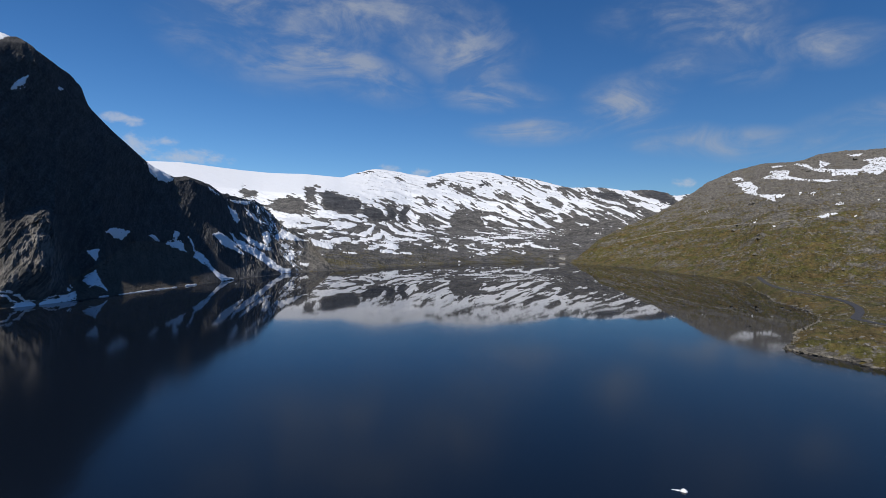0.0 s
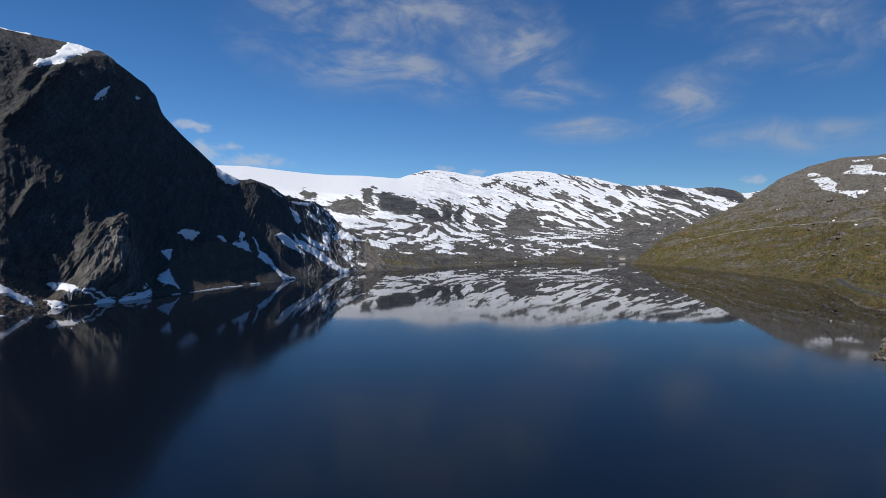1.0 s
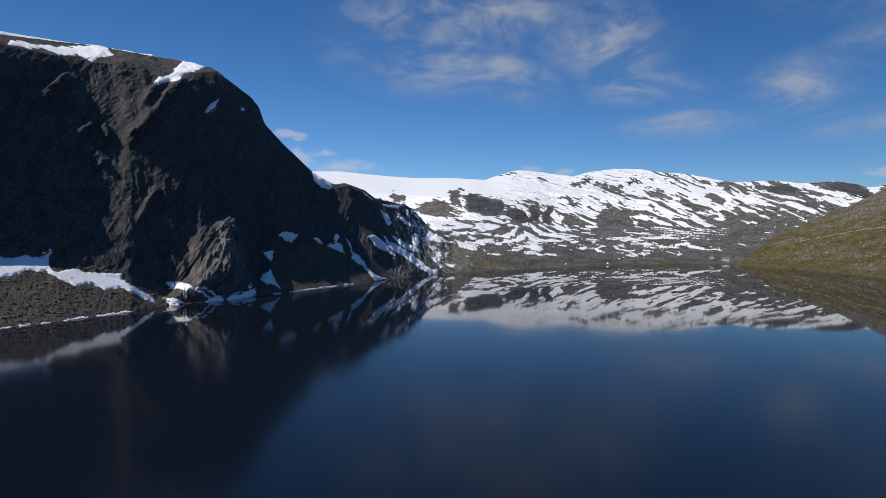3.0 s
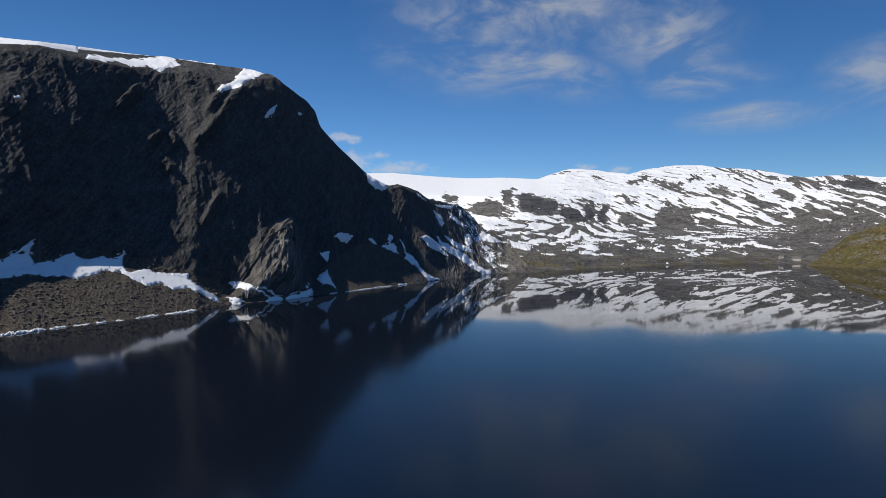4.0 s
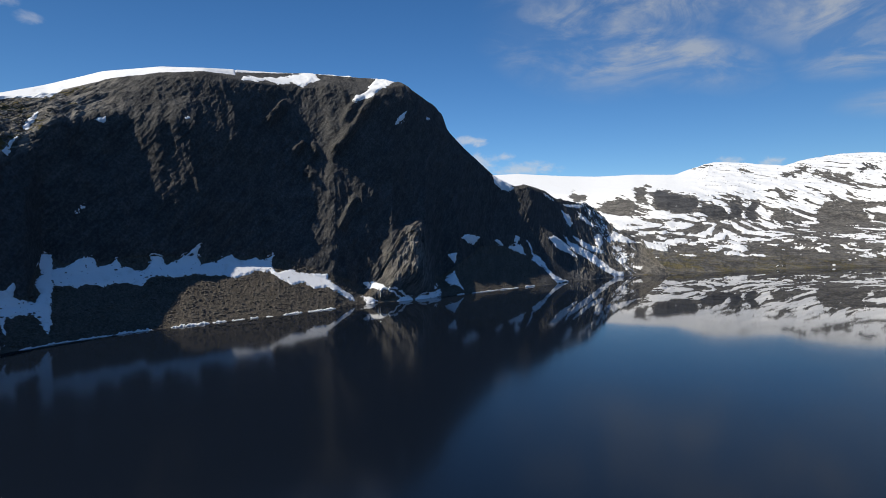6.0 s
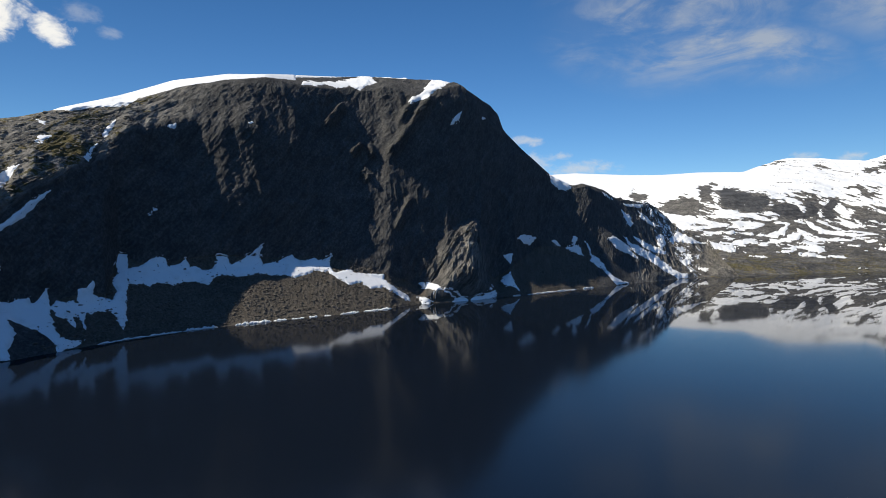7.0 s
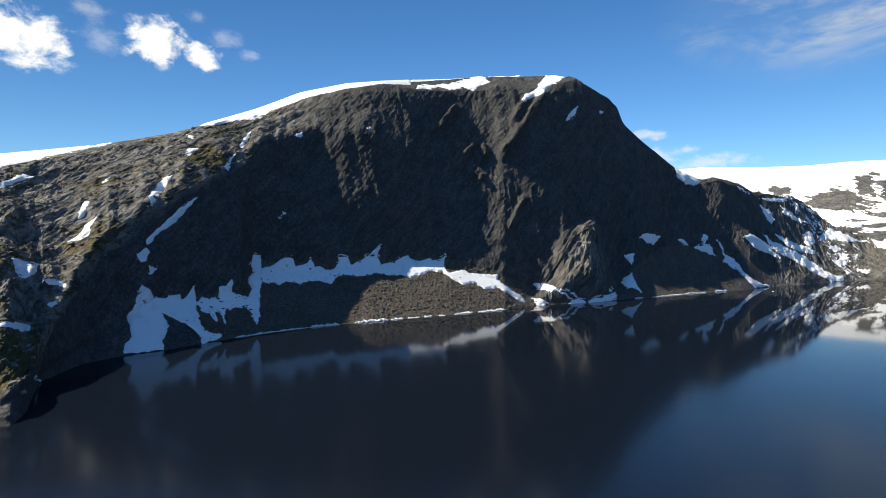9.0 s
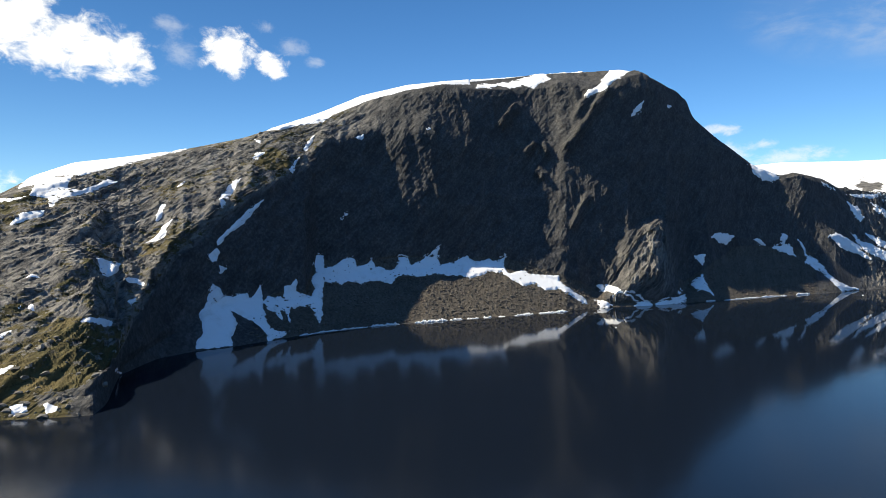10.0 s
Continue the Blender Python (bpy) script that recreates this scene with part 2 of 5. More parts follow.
n.tree.links.new(dull.outputs[0], blend.inputs[2])
n.tree.links.new(blend.outputs[0], [q for q in n.tree.nodes if q.bl_idname == "ShaderNodeOutputMaterial"][0].inputs[0])


def plain(name, color, rough=0.8, scale=3.0, vary=0.3, bump=0.3, dist=0.05, metal=0.0):
    m, n = material(name)
    p = position(n)
    a = noise_tex(n, p, scale, 5, 0.65)
    c = mix(n, smooth(n, a, 0.3, 0.7), tuple(v * (1 - vary) for v in color), tuple(min(1, v * (1 + vary)) for v in color))
    b = finish(n, c, rough, noise_tex(n, p, scale * 3, 4, 0.7), bump, dist)
    b.inputs["Metallic"].default_value = metal
    return m


# ---- noise on arrays ----
def hashed(ix, iy, iz, seed):
    h = (ix.astype(np.uint32) * np.uint32(374761393)) ^ (iy.astype(np.uint32) * np.uint32(668265263)) ^ (iz.astype(np.uint32) * np.uint32(2246822519)) ^ np.uint32(seed * 3266489917 & 0xFFFFFFFF)
    h = (h ^ (h >> np.uint32(13))) * np.uint32(1274126177)
    h = (h ^ (h >> np.uint32(16))) * np.uint32(2654435761)
    return ((h ^ (h >> np.uint32(15))) & np.uint32(0xFFFF)).astype(np.float32) / 32767.5 - 1.0


def value_noise(x, y, z, seed=0):
    """Smooth noise in -1..1 on arrays of places."""
    fx, fy, fz = np.floor(x), np.floor(y), np.floor(z)
    ix, iy, iz = fx.astype(np.int64), fy.astype(np.int64), fz.astype(np.int64)
    u, v, w = (x - fx).astype(np.float32), (y - fy).astype(np.float32), (z - fz).astype(np.float32)
    u, v, w = u * u * u * (u * (u * 6 - 15) + 10), v * v * v * (v * (v * 6 - 15) + 10), w * w * w * (w * (w * 6 - 15) + 10)
    total = 0
    for dx in (0, 1):
        wx = u if dx else 1 - u
        for dy in (0, 1):
            wy = wx * (v if dy else 1 - v)
            for dz in (0, 1):
                total = total + wy * (w if dz else 1 - w) * hashed(ix + dx, iy + dy, iz + dz, seed)
    return total


def fractal(x, y, z, size, octaves=4, gain=0.5, seed=0, ridged=False):
    total, amp, norm = 0, 1.0, 0.0
    for k in range(octaves):
        v = value_noise(x / size + 17.3 * k, y / size - 9.1 * k, z / size + 4.7 * k, seed + k)
        if ridged:
            v = 1 - 2 * np.abs(v)
        total, norm, amp, size = total + v * amp, norm + amp, amp * gain, size / 2.03
    return total / norm


def table(points, at):
    """Values between the points of a table, eased with a small running mean."""
    xs, ys = [a for a, _ in points], [b for _, b in points]
    return sum(w * np.interp(at + d, xs, ys) for d, w in ((-0.25, 0.2), (0, 0.6), (0.25, 0.2)))


def inside(poly, x, y):
    """How far inside an outline each place lies (negative outside)."""
    pts = np.array(poly, dtype=np.float32)
    best = np.full(x.shape, 1e9, dtype=np.float32)
    odd = np.zeros(x.shape, dtype=bool)
    for (x0, y0), (x1, y1) in zip(pts, np.roll(pts, -1, axis=0)):
        dx, dy = x1 - x0, y1 - y0
        t = np.clip(((x - x0) * dx + (y - y0) * dy) / (dx * dx + dy * dy + 1e-12), 0, 1)
        best = np.minimum(best, (x - x0 - t * dx) ** 2 + (y - y0 - t * dy) ** 2)
        cross = ((y0 > y) != (y1 > y)) & (x < dx * (y - y0) / (dy if abs(dy) > 1e-9 else 1e-9) + x0)
        odd ^= cross
    return np.where(odd, 1, -1) * np.sqrt(best)


# ---- meshes from grids ----
def grid_mesh(name, V, mat, attrs=(), keep=None, smooth_faces=True):
    """A sheet through a rows x columns array of places. keep: which cells stay."""
    R, C = V.shape[:2]
    idx = np.arange(R * C).reshape(R, C)
    quads = np.stack([idx[:-1, :-1], idx[:-1, 1:], idx[1:, 1:], idx[1:, :-1]], axis=-1).reshape(-1, 4)
    co = V.reshape(-1, 3)
    values = [(k, a.reshape(-1)) for k, a in attrs]
    if keep is not None:
        quads = quads[keep.reshape(-1)]
        used, quads = np.unique(quads, return_inverse=True)
        quads = quads.reshape(-1, 4)
        co = co[used]
        values = [(k, a[used]) for k, a in values]
    me = bpy.data.meshes.new(name)
    me.vertices.add(len(co))
    me.vertices.foreach_set("co", np.ascontiguousarray(co, dtype=np.float32).reshape(-1))
    me.loops.add(len(quads) * 4)
    me.loops.foreach_set("vertex_index", np.ascontiguousarray(quads, dtype=np.int32).reshape(-1))
    me.polygons.add(len(quads))
    me.polygons.foreach_set("loop_start", np.arange(0, len(quads) * 4, 4, dtype=np.int32))
    me.polygons.foreach_set("use_smooth", np.full(len(quads), smooth_faces))
    for k, a in values:
        at = me.attributes.new(k, "FLOAT", "POINT")
        at.data.foreach_set("value", np.ascontiguousarray(a, dtype=np.float32))
    me.materials.append(mat)
    me.update(calc_edges=True)
    me.validate()
    return new(name, me)


class Landform:
    """A slope laid out by bearing from a survey point: profile corners (shore, scree top, lip, crest ...) joined by rows."""

    def __init__(self, origin, az):
        self.origin, self.az = origin, az

    def ray(self, r, z, elevation, slope):
        """Where a line that climbs at this slope from (r, z) reaches that elevation angle."""
        te = np.tan(np.radians(elevation))
        slope = np.maximum(slope, te + 0.03)
        far = (self.origin[2] - z + slope * r) / (slope - te)
        far = np.maximum(far, r + 0.5)
        return far, z + slope * (far - r)

    def rows(self, corners, counts):
        """corners: list of (r, z) arrays; counts: rows between them."""
        rr, zz, seg = [], [], []
        for k, c in enumerate(counts):
            (r0, z0), (r1, z1) = corners[k], corners[k + 1]
            for i in range(c):
                f = i / c
                rr.append(r0 + (r1 - r0) * f), zz.append(z0 + (z1 - z0) * f), seg.append(k + f)
        rr.append(corners[-1][0]), zz.append(corners[-1][1]), seg.append(len(counts))
        self.r, self.z, self.seg = np.array(rr), np.array(zz), np.array(seg)[:, None] * np.ones(len(self.az))

    def eased(self, times, lo=0, hi=None):
        for _ in range(times):
            for a in (self.r, self.z):
                a[1:-1] = a[1:-1] * 0.5 + (a[:-2] + a[2:]) * 0.25

    def place(self):
        a = np.radians(self.az)[None]
        self.x, self.y = self.origin[0] - np.sin(a) * self.r, self.origin[1] + np.cos(a) * self.r

    def push(self, amount):
        """Moves the surface out along its own normal, in the plane of each bearing."""
        dr, dz = np.gradient(self.r, axis=0), np.gradient(self.z, axis=0)
        ln = np.hypot(dr, dz) + 1e-6
        self.r, self.z = self.r - amount * dz / ln, self.z + amount * dr / ln
        self.place()

    def normals(self):
        V = self.points()
        du, dv = np.gradient(V, axis=1), np.gradient(V, axis=0)
        nn = np.cross(du, dv)
        nn /= np.linalg.norm(nn, axis=-1, keepdims=True) + 1e-9
        return nn * np.where(nn[..., 2:3] < 0, -1, 1)

    def points(self):
        return np.stack([self.x, self.y, self.z], axis=-1)

    def elevation(self):
        return np.degrees(np.arctan2(self.z - self.origin[2], self.r))


def bearings(*spans):
    """Bearings from spans (start, end, step)."""
    parts = [np.arange(a, b, s) for a, b, s in spans]
    return np.concatenate(parts + [np.array([spans[-1][1]])])


# ---- the lake ----
R_W = 4300
w_rings = np.concatenate([[0], np.geomspace(0.02, R_W, 60)])
w_az = np.radians(np.linspace(0, 360, 97))
W = np.stack([-np.sin(w_az)[None] * w_rings[:, None], np.cos(w_az)[None] * w_rings[:, None], np.zeros((61, 97))], axis=-1)
lake = grid_mesh("water", W[1:], WATER)
tagged(lake, "calm dark blue mountain lake mirroring fells and sky", "lake", kind="structure")

# ---- the dark mountain on the near shore ----
CLIFF_RIBS = [(37.4, 14.6, 41.3, 9.6, 0.5, 5.5), (39.3, 14.4, 40.4, 12.6, 0.4, 4.0), (40.8, 1.8, 39.5, 4.5, 0.4, 4.0), (46.6, 13.9, 47.9, 12.4, 0.45, 5.0), (45.3, 9.6, 44.8, 9.9, 0.4, 4.0), (43.4, 9.2, 43.6, 9.8, 0.35, 3.5), (44.0, 6.9, 44.4, 7.2, 0.4, 4.0)]
ORIGIN_L = (-6.5, 8.8, 41.1)
SHORE_L = [(17.09, 587), (18.51, 552), (21.76, 507), (26.65, 449), (30.50, 413), (33.03, 396), (38.63, 370), (41.70, 345), (47.47, 320), (55.74, 297), (59.88, 289), (66.82, 271), (71.80, 254), (75.50, 244), (78.78, 240), (81.90, 231), (84.99, 207), (85.97, 171), (87.04, 161), (90.47, 165), (93.44, 170)]
SHORE_TIP = [(6.0, 770), (10.0, 740), (11.7, 705), (14.3, 643)]
SHORE_BACK = [(110, 185), (140, 300), (176, 700)]
CREST_L = [(20.05, 5.75), (21.49, 6.21), (22.56, 6.04), (24.30, 6.83), (25.64, 8.06), (27.73, 10.04), (29.64, 12.03), (30.36, 14.41), (31.36, 14.78), (34.43, 16.65), (37.09, 17.12), (43.78, 17.28), (51.95, 16.97), (57.87, 16.46), (62.56, 15.40), (67.15, 13.49), (74.25, 10.80), (80.75, 9.12), (88.25, 7.67), (91.01, 6.37), (93.24, 4.75)]
CREST_TIP = [(5.0, -3.8), (7.0, -3.3), (8.6, -1.5)] + [(10.03, 0.33), (11.70, 0.91), (12.83, 1.67), (13.69, 2.67), (14.83, 3.80), (16.86, 4.30), (18.33, 4.67), (19.51, 5.39)]
CREST_BACK = [(96, 4.4), (110, 5), (140, 6), (176, 4)]
SCREE_L = [(17.08, -2.40), (19.68, -0.99), (21.74, -0.49), (26.15, -0.46), (28.04, -2.05), (30.24, -3.68), (30.99, -4.35), (31.63, -2.07), (32.37, 0.24), (34.03, 0.04), (35.62, -2.08), (36.98, -3.78), (37.91, -5.37), (38.89, -4.48), (42.24, -3.24), (48.00, -1.47), (59.23, -1.37), (65.61, -1.87), (67.30, -0.97), (67.71, -2.12), (68.46, -4.68), (72.83, -4.65), (75.97, -4.80), (78.74, -6.44), (85.07, -10.51), (87.65, -12.58), (93.42, -11.64)]
LIP_L = [(24.30, 6.53), (25.65, 7.81), (27.73, 9.78), (29.64, 11.77), (30.37, 14.15), (31.36, 14.62), (34.43, 16.39), (36.56, 16.09), (38.73, 15.76), (41.51, 16.50), (43.90, 16.28), (46.97, 15.89), (50.66, 16.02), (54.14, 16.51), (57.93, 15.92), (61.69, 14.93), (66.60, 12.58), (70.60, 11.69), (74.25, 10.42), (80.75, 8.45), (88.27, 6.08), (91.03, 4.87), (93.25, 3.75)]
BROW_L = [(6, 18), (22, 12), (26, 10.5), (31, 9.5), (40, 10.5), (56, 11.5), (61, 11.0), (67, 9.5), (74, 6.3), (80, 1.5), (84, -5), (85.7, -10), (87, -15.5), (176, -15.5)]
CLIFF_SLOPE = [(6, 0.2), (10, 0.3), (13, 0.4), (15.5, 0.5), (17.5, 1.3), (20, 2.1), (24, 2.1), (29.5, 2.0), (32, 2.5), (38, 3.2), (45, 3.5), (52, 3.0), (60, 2.8), (75, 2.3), (84, 1.7), (86.5, 1.2), (88, 0.6), (96, 0.5), (176, 0.4)]
az = bearings((6.0, 10.0, 0.25), (10.0, 96.0, 0.07), (96.0, 176.0, 1.0))
mountain = Landform(ORIGIN_L, az)
r0 = table(SHORE_TIP + SHORE_L + SHORE_BACK, az)
e_crest = table(CREST_TIP + [q for q in CREST_L if q[0] > 20] + CREST_BACK, az)
e_scree = np.minimum(table([(6, -2.9), (15, -2.4)] + SCREE_L + [(120, -9), (176, -2)], az), e_crest - 0.25)
e_lip = np.minimum(table(LIP_L, az), e_crest - 0.12)
e_lip = np.where(az < 23.5, e_crest - 0.15, np.where(az > 95, e_crest - 0.5, e_lip))
calm = sum(np.interp(az + d, az, e_crest) for d in np.linspace(-2.5, 2.5, 21)) / 21
corner = np.clip((az - 26.5) / 2, 0, 1) * np.clip((33.5 - az) / 2, 0, 1)
e_lip = e_lip * (1 - corner) + np.minimum(calm - 1.2, e_crest - 0.15) * corner
cliff = table(CLIFF_SLOPE, az)
az_l, r0_l = az, r0
shore = (r0, np.zeros_like(r0))
foot = mountain.ray(*shore, e_scree, np.interp(az, [6, 13, 18, 28.5, 30.2, 31, 32, 35.5, 37, 38.2, 39.5, 41.5, 75, 80, 86, 88], [0.25, 0.35, 0.66, 0.66, 0.3, 0.3, 1.15, 1.15, 0.55, 0.40, 0.5, 0.66, 0.66, 0.9, 0.9, 0.55]))
e_brow = table(BROW_L, az) + 2.2 * fractal(az, 0 * az, 0 * az, 5.0, 4, 0.6, 7)
e_brow = np.maximum(np.minimum(e_brow, e_lip - 0.2), e_scree + 0.2)
brow = mountain.ray(*foot, e_brow, cliff)
lip = mountain.ray(*brow, e_lip, np.interp(az, [15, 17.5, 20, 28, 33, 40, 48, 55, 62, 70, 80, 96], [0.6, 1.1, 1.7, 1.8, 2.4, 2.8, 2.4, 1.7, 0.95, 0.6, 0.5, 0.46]))


def evened(corner, e, lo, half, hi=999):
    """The same elevations on a line of distances with its sharp steps smoothed, past the bearing lo."""
    r = sum(np.interp(az + d, az, corner[0]) for d in np.linspace(-half, half, 21)) / 21
    w = np.clip((az - lo) / 4, 0, 1) * np.clip((hi - az) / 4, 0, 1)
    r = corner[0] * (1 - w) + r * w
    return r, ORIGIN_L[2] + r * np.tan(np.radians(e))


brow = evened(brow, e_brow, 12, 4.0, 82)
brow = evened(brow, e_brow, 80, 1.6)
# the face stands back between two bulges
swing = 16 * np.exp(-((az - 43.5) / 4) ** 2) - 12 * np.exp(-((az - 55) / 5) ** 2)
brow = (brow[0] + swing, brow[1])
brow = (np.maximum(brow[0], foot[0] + 1), ORIGIN_L[2] + np.maximum(brow[0], foot[0] + 1) * np.tan(np.radians(e_brow)))
lip = evened(lip, e_lip, 12, 6.0)
lip = (lip[0] + 1.3 * swing, lip[1])
lip = (np.maximum(lip[0], brow[0] + 2), ORIGIN_L[2] + np.maximum(lip[0], brow[0] + 2) * np.tan(np.radians(e_lip)))
top = mountain.ray(*lip, e_crest, np.tan(np.radians(e_crest)) + np.interp(az, [10, 22, 26, 28, 32, 34, 96], [0.3, 0.3, 0.4, 1.0, 1.0, 0.22, 0.2]))
back1 = (top[0] + 120, top[1] - np.minimum(6, top[1] * 0.3))
back2 = (top[0] + 700, top[1] * 0.75 - 20)
back3 = (top[0] + 1500, np.full_like(r0, -30.0))
mountain.rows([(r0 - 22, np.full_like(r0, -9.0)), shore, foot, brow, lip, top, back1, back2, back3], [6, 110, 170, 185, 28, 12, 8, 5])
mountain.eased(14)
# no thin fins beside the buttress: the cliff there runs on evenly from bearing to bearing
for lo, hi in ((30.0, 32.0), (36.4, 39.8)):
    w = np.clip((az - lo) / 0.5, 0, 1) * np.clip((hi - az) / 0.5, 0, 1)
    for a in (mountain.r, mountain.z):
        calm_a = sum(np.roll(a, k, axis=1) for k in range(-12, 13)) / 25
        a[:] = np.where(mountain.seg > 1.25, a * (1 - w) + calm_a * w, a)
mountain.place()
seg = mountain.seg
x, y, z = mountain.x, mountain.y, mountain.z
along, across = (y + z) * 0.7071, (z - y) * 0.7071
land = np.clip((seg - 1.0) * 12, 0, 1)
cliffy = np.clip((seg - 1.85) * 5, 0, 1) * np.clip((4.0 - seg) * 6, 0, 1)
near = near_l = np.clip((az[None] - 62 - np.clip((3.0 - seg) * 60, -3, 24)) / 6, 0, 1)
broad = fractal(x, y, z, 90, 3, 0.5, 21)
warp = 9 * broad
ribs = fractal(x / 45, (along + warp) / 80, (across + warp) / 24, 1.0, 5, 0.58, 3, True)
blocks = fractal(x / 9, (along + warp) / 15, (across + warp) / 4, 1.0, 4, 0.6, 11, True)
dip_along, dip_across = y * 0.87 + z * 0.5, z * 0.87 - y * 0.5
slab_l = fractal(x / 22, (dip_along + warp) / 36, (dip_across + 0.6 * warp) / 5, 1.0, 5, 0.58, 13, True)
rough = fractal(x, y, z, 5.0, 3, 0.6, 31)
chips = fractal(x / 5, (dip_along + warp) / 13, (dip_across + warp) / 1.6, 1.0, 3, 0.6, 15, True)
shelf = fractal(x / 45, dip_along / 70, (dip_across + 0.5 * warp) / 13, 1.0, 3, 0.5, 19, True)
upper = np.clip((mountain.elevation() - 8) / 5, 0, 1)
crags = fractal(x, y, z * 0.6, 46, 6, 0.47, 17, True)
gully = fractal((x + 2 * warp) / 26, (y - warp) / 26, z / 85, 1.0, 5, 0.55, 23, True)
amount = cliffy * (1 - near) * ((0.3 + 0.9 * upper) * ribs + 2.8 * gully + 2.4 * crags + 0.7 * blocks + 3 * broad) + 0.3 * rough * (0.4 + 0.6 * cliffy) * np.clip(5 - seg, 0.15, 1)
# ribs and knobs that stand out of the cliff and catch the light: bearing and height of both ends, width, depth
E0 = mountain.elevation()
for a0, e0, a1, e1, wide, deep in CLIFF_RIBS:
    da, de = a1 - a0, e1 - e0
    t = np.clip(((az[None] - a0) * da + (E0 - e0) * de) / (da * da + de * de), 0, 1)
    gap = np.hypot(az[None] - a0 - t * da, E0 - e0 - t * de)
    amount += deep * np.exp(-(gap / wide) ** 2) * (1 + 0.5 * blocks) * (seg > 2.0) * (seg < 4.6)
amount += near * np.clip((seg - 1.02) * 4, 0, 1) * np.clip((4.1 - seg) * 6, 0, 1) * (0.15 * blocks + 0.15 * rough + 2.0 * slab_l + 0.7 * chips + 2.6 * shelf)
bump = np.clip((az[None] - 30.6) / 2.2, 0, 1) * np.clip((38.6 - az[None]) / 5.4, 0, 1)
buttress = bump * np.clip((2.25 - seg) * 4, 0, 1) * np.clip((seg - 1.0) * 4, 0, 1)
amount += buttress * (14.0 + 3.6 * blocks + 5.0 * crags + 2.2 * slab_l + 1.2 * rough)
tail = np.clip((17.5 - az[None]) / 2, 0, 1)
amount += tail * np.clip((seg - 1.03) * 5, 0, 1) * np.clip((4.9 - seg) * 4, 0, 1) * (2.5 * blocks + 4.0 * crags + 1.5 * slab_l + 0.8 * rough - 1.0)
amount += np.clip((seg - 4.0) * 4, 0, 1) * np.clip((4.95 - seg) * 5, 0, 1) * np.clip((az[None] - 31) / 2, 0, 1) * np.clip((46 - az[None]) / 2, 0, 1) * (1.2 * blocks + 1.5 * ribs - 0.8)
mountain.push(amount * land * np.clip(8 - seg, 0, 1))
L_el = mountain.elevation()
scree_zone = scree_l = np.clip((2.06 - seg) * 9, 0, 1) * np.clip((74 - az[None]) / 3, 0, 1) * np.clip((az[None] - 19) / 2, 0, 1) * (1 - np.clip(buttress * 3, 0, 1))
turf_zone = near * (0.36 + 0.75 * np.exp(-((L_el + 13) / 4.0) ** 2)) - (1 - near) * 0.5 * (az[None] > 24)
turf_zone += 0.9 * np.exp(-((az[None] - 71.3) / 1.3) ** 2 - ((L_el - 8.6) / 0.9) ** 2)
# pale: lichened rock, plus sunlight put into the colour on slope, buttress and spur
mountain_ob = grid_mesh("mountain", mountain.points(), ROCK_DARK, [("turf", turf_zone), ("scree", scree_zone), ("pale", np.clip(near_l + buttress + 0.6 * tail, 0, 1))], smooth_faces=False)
tagged(mountain_ob, "steep dark rock mountain falling to the lake, with scree at its foot", "mountain")
L_points, L_normals = mountain.points(), mountain.normals()

snow_count = 0


def pieces(cell, least=8):
    """The connected pieces of a mask of cells, largest first, leaving out crumbs."""
    mark = np.where(cell, np.arange(1, cell.size + 1).reshape(cell.shape), 0)
    while True:
        old = mark.copy()
        for axis in (0, 1):
            for flip in (False, True):
                m = np.flip(mark, axis) if flip else mark
                m = m if axis == 0 else m.T
                for i in range(1, len(m)):
                    m[i] = np.where(m[i] > 0, np.where(m[i - 1] > 0, np.maximum(m[i], m[i - 1]), m[i]), 0)
        if (old == mark).all():
            break
    ids, n_ = np.unique(mark[mark > 0], return_counts=True)
    order = np.argsort(-n_)
    return [mark == ids[k] for k in order if n_[k] >= least][:40]


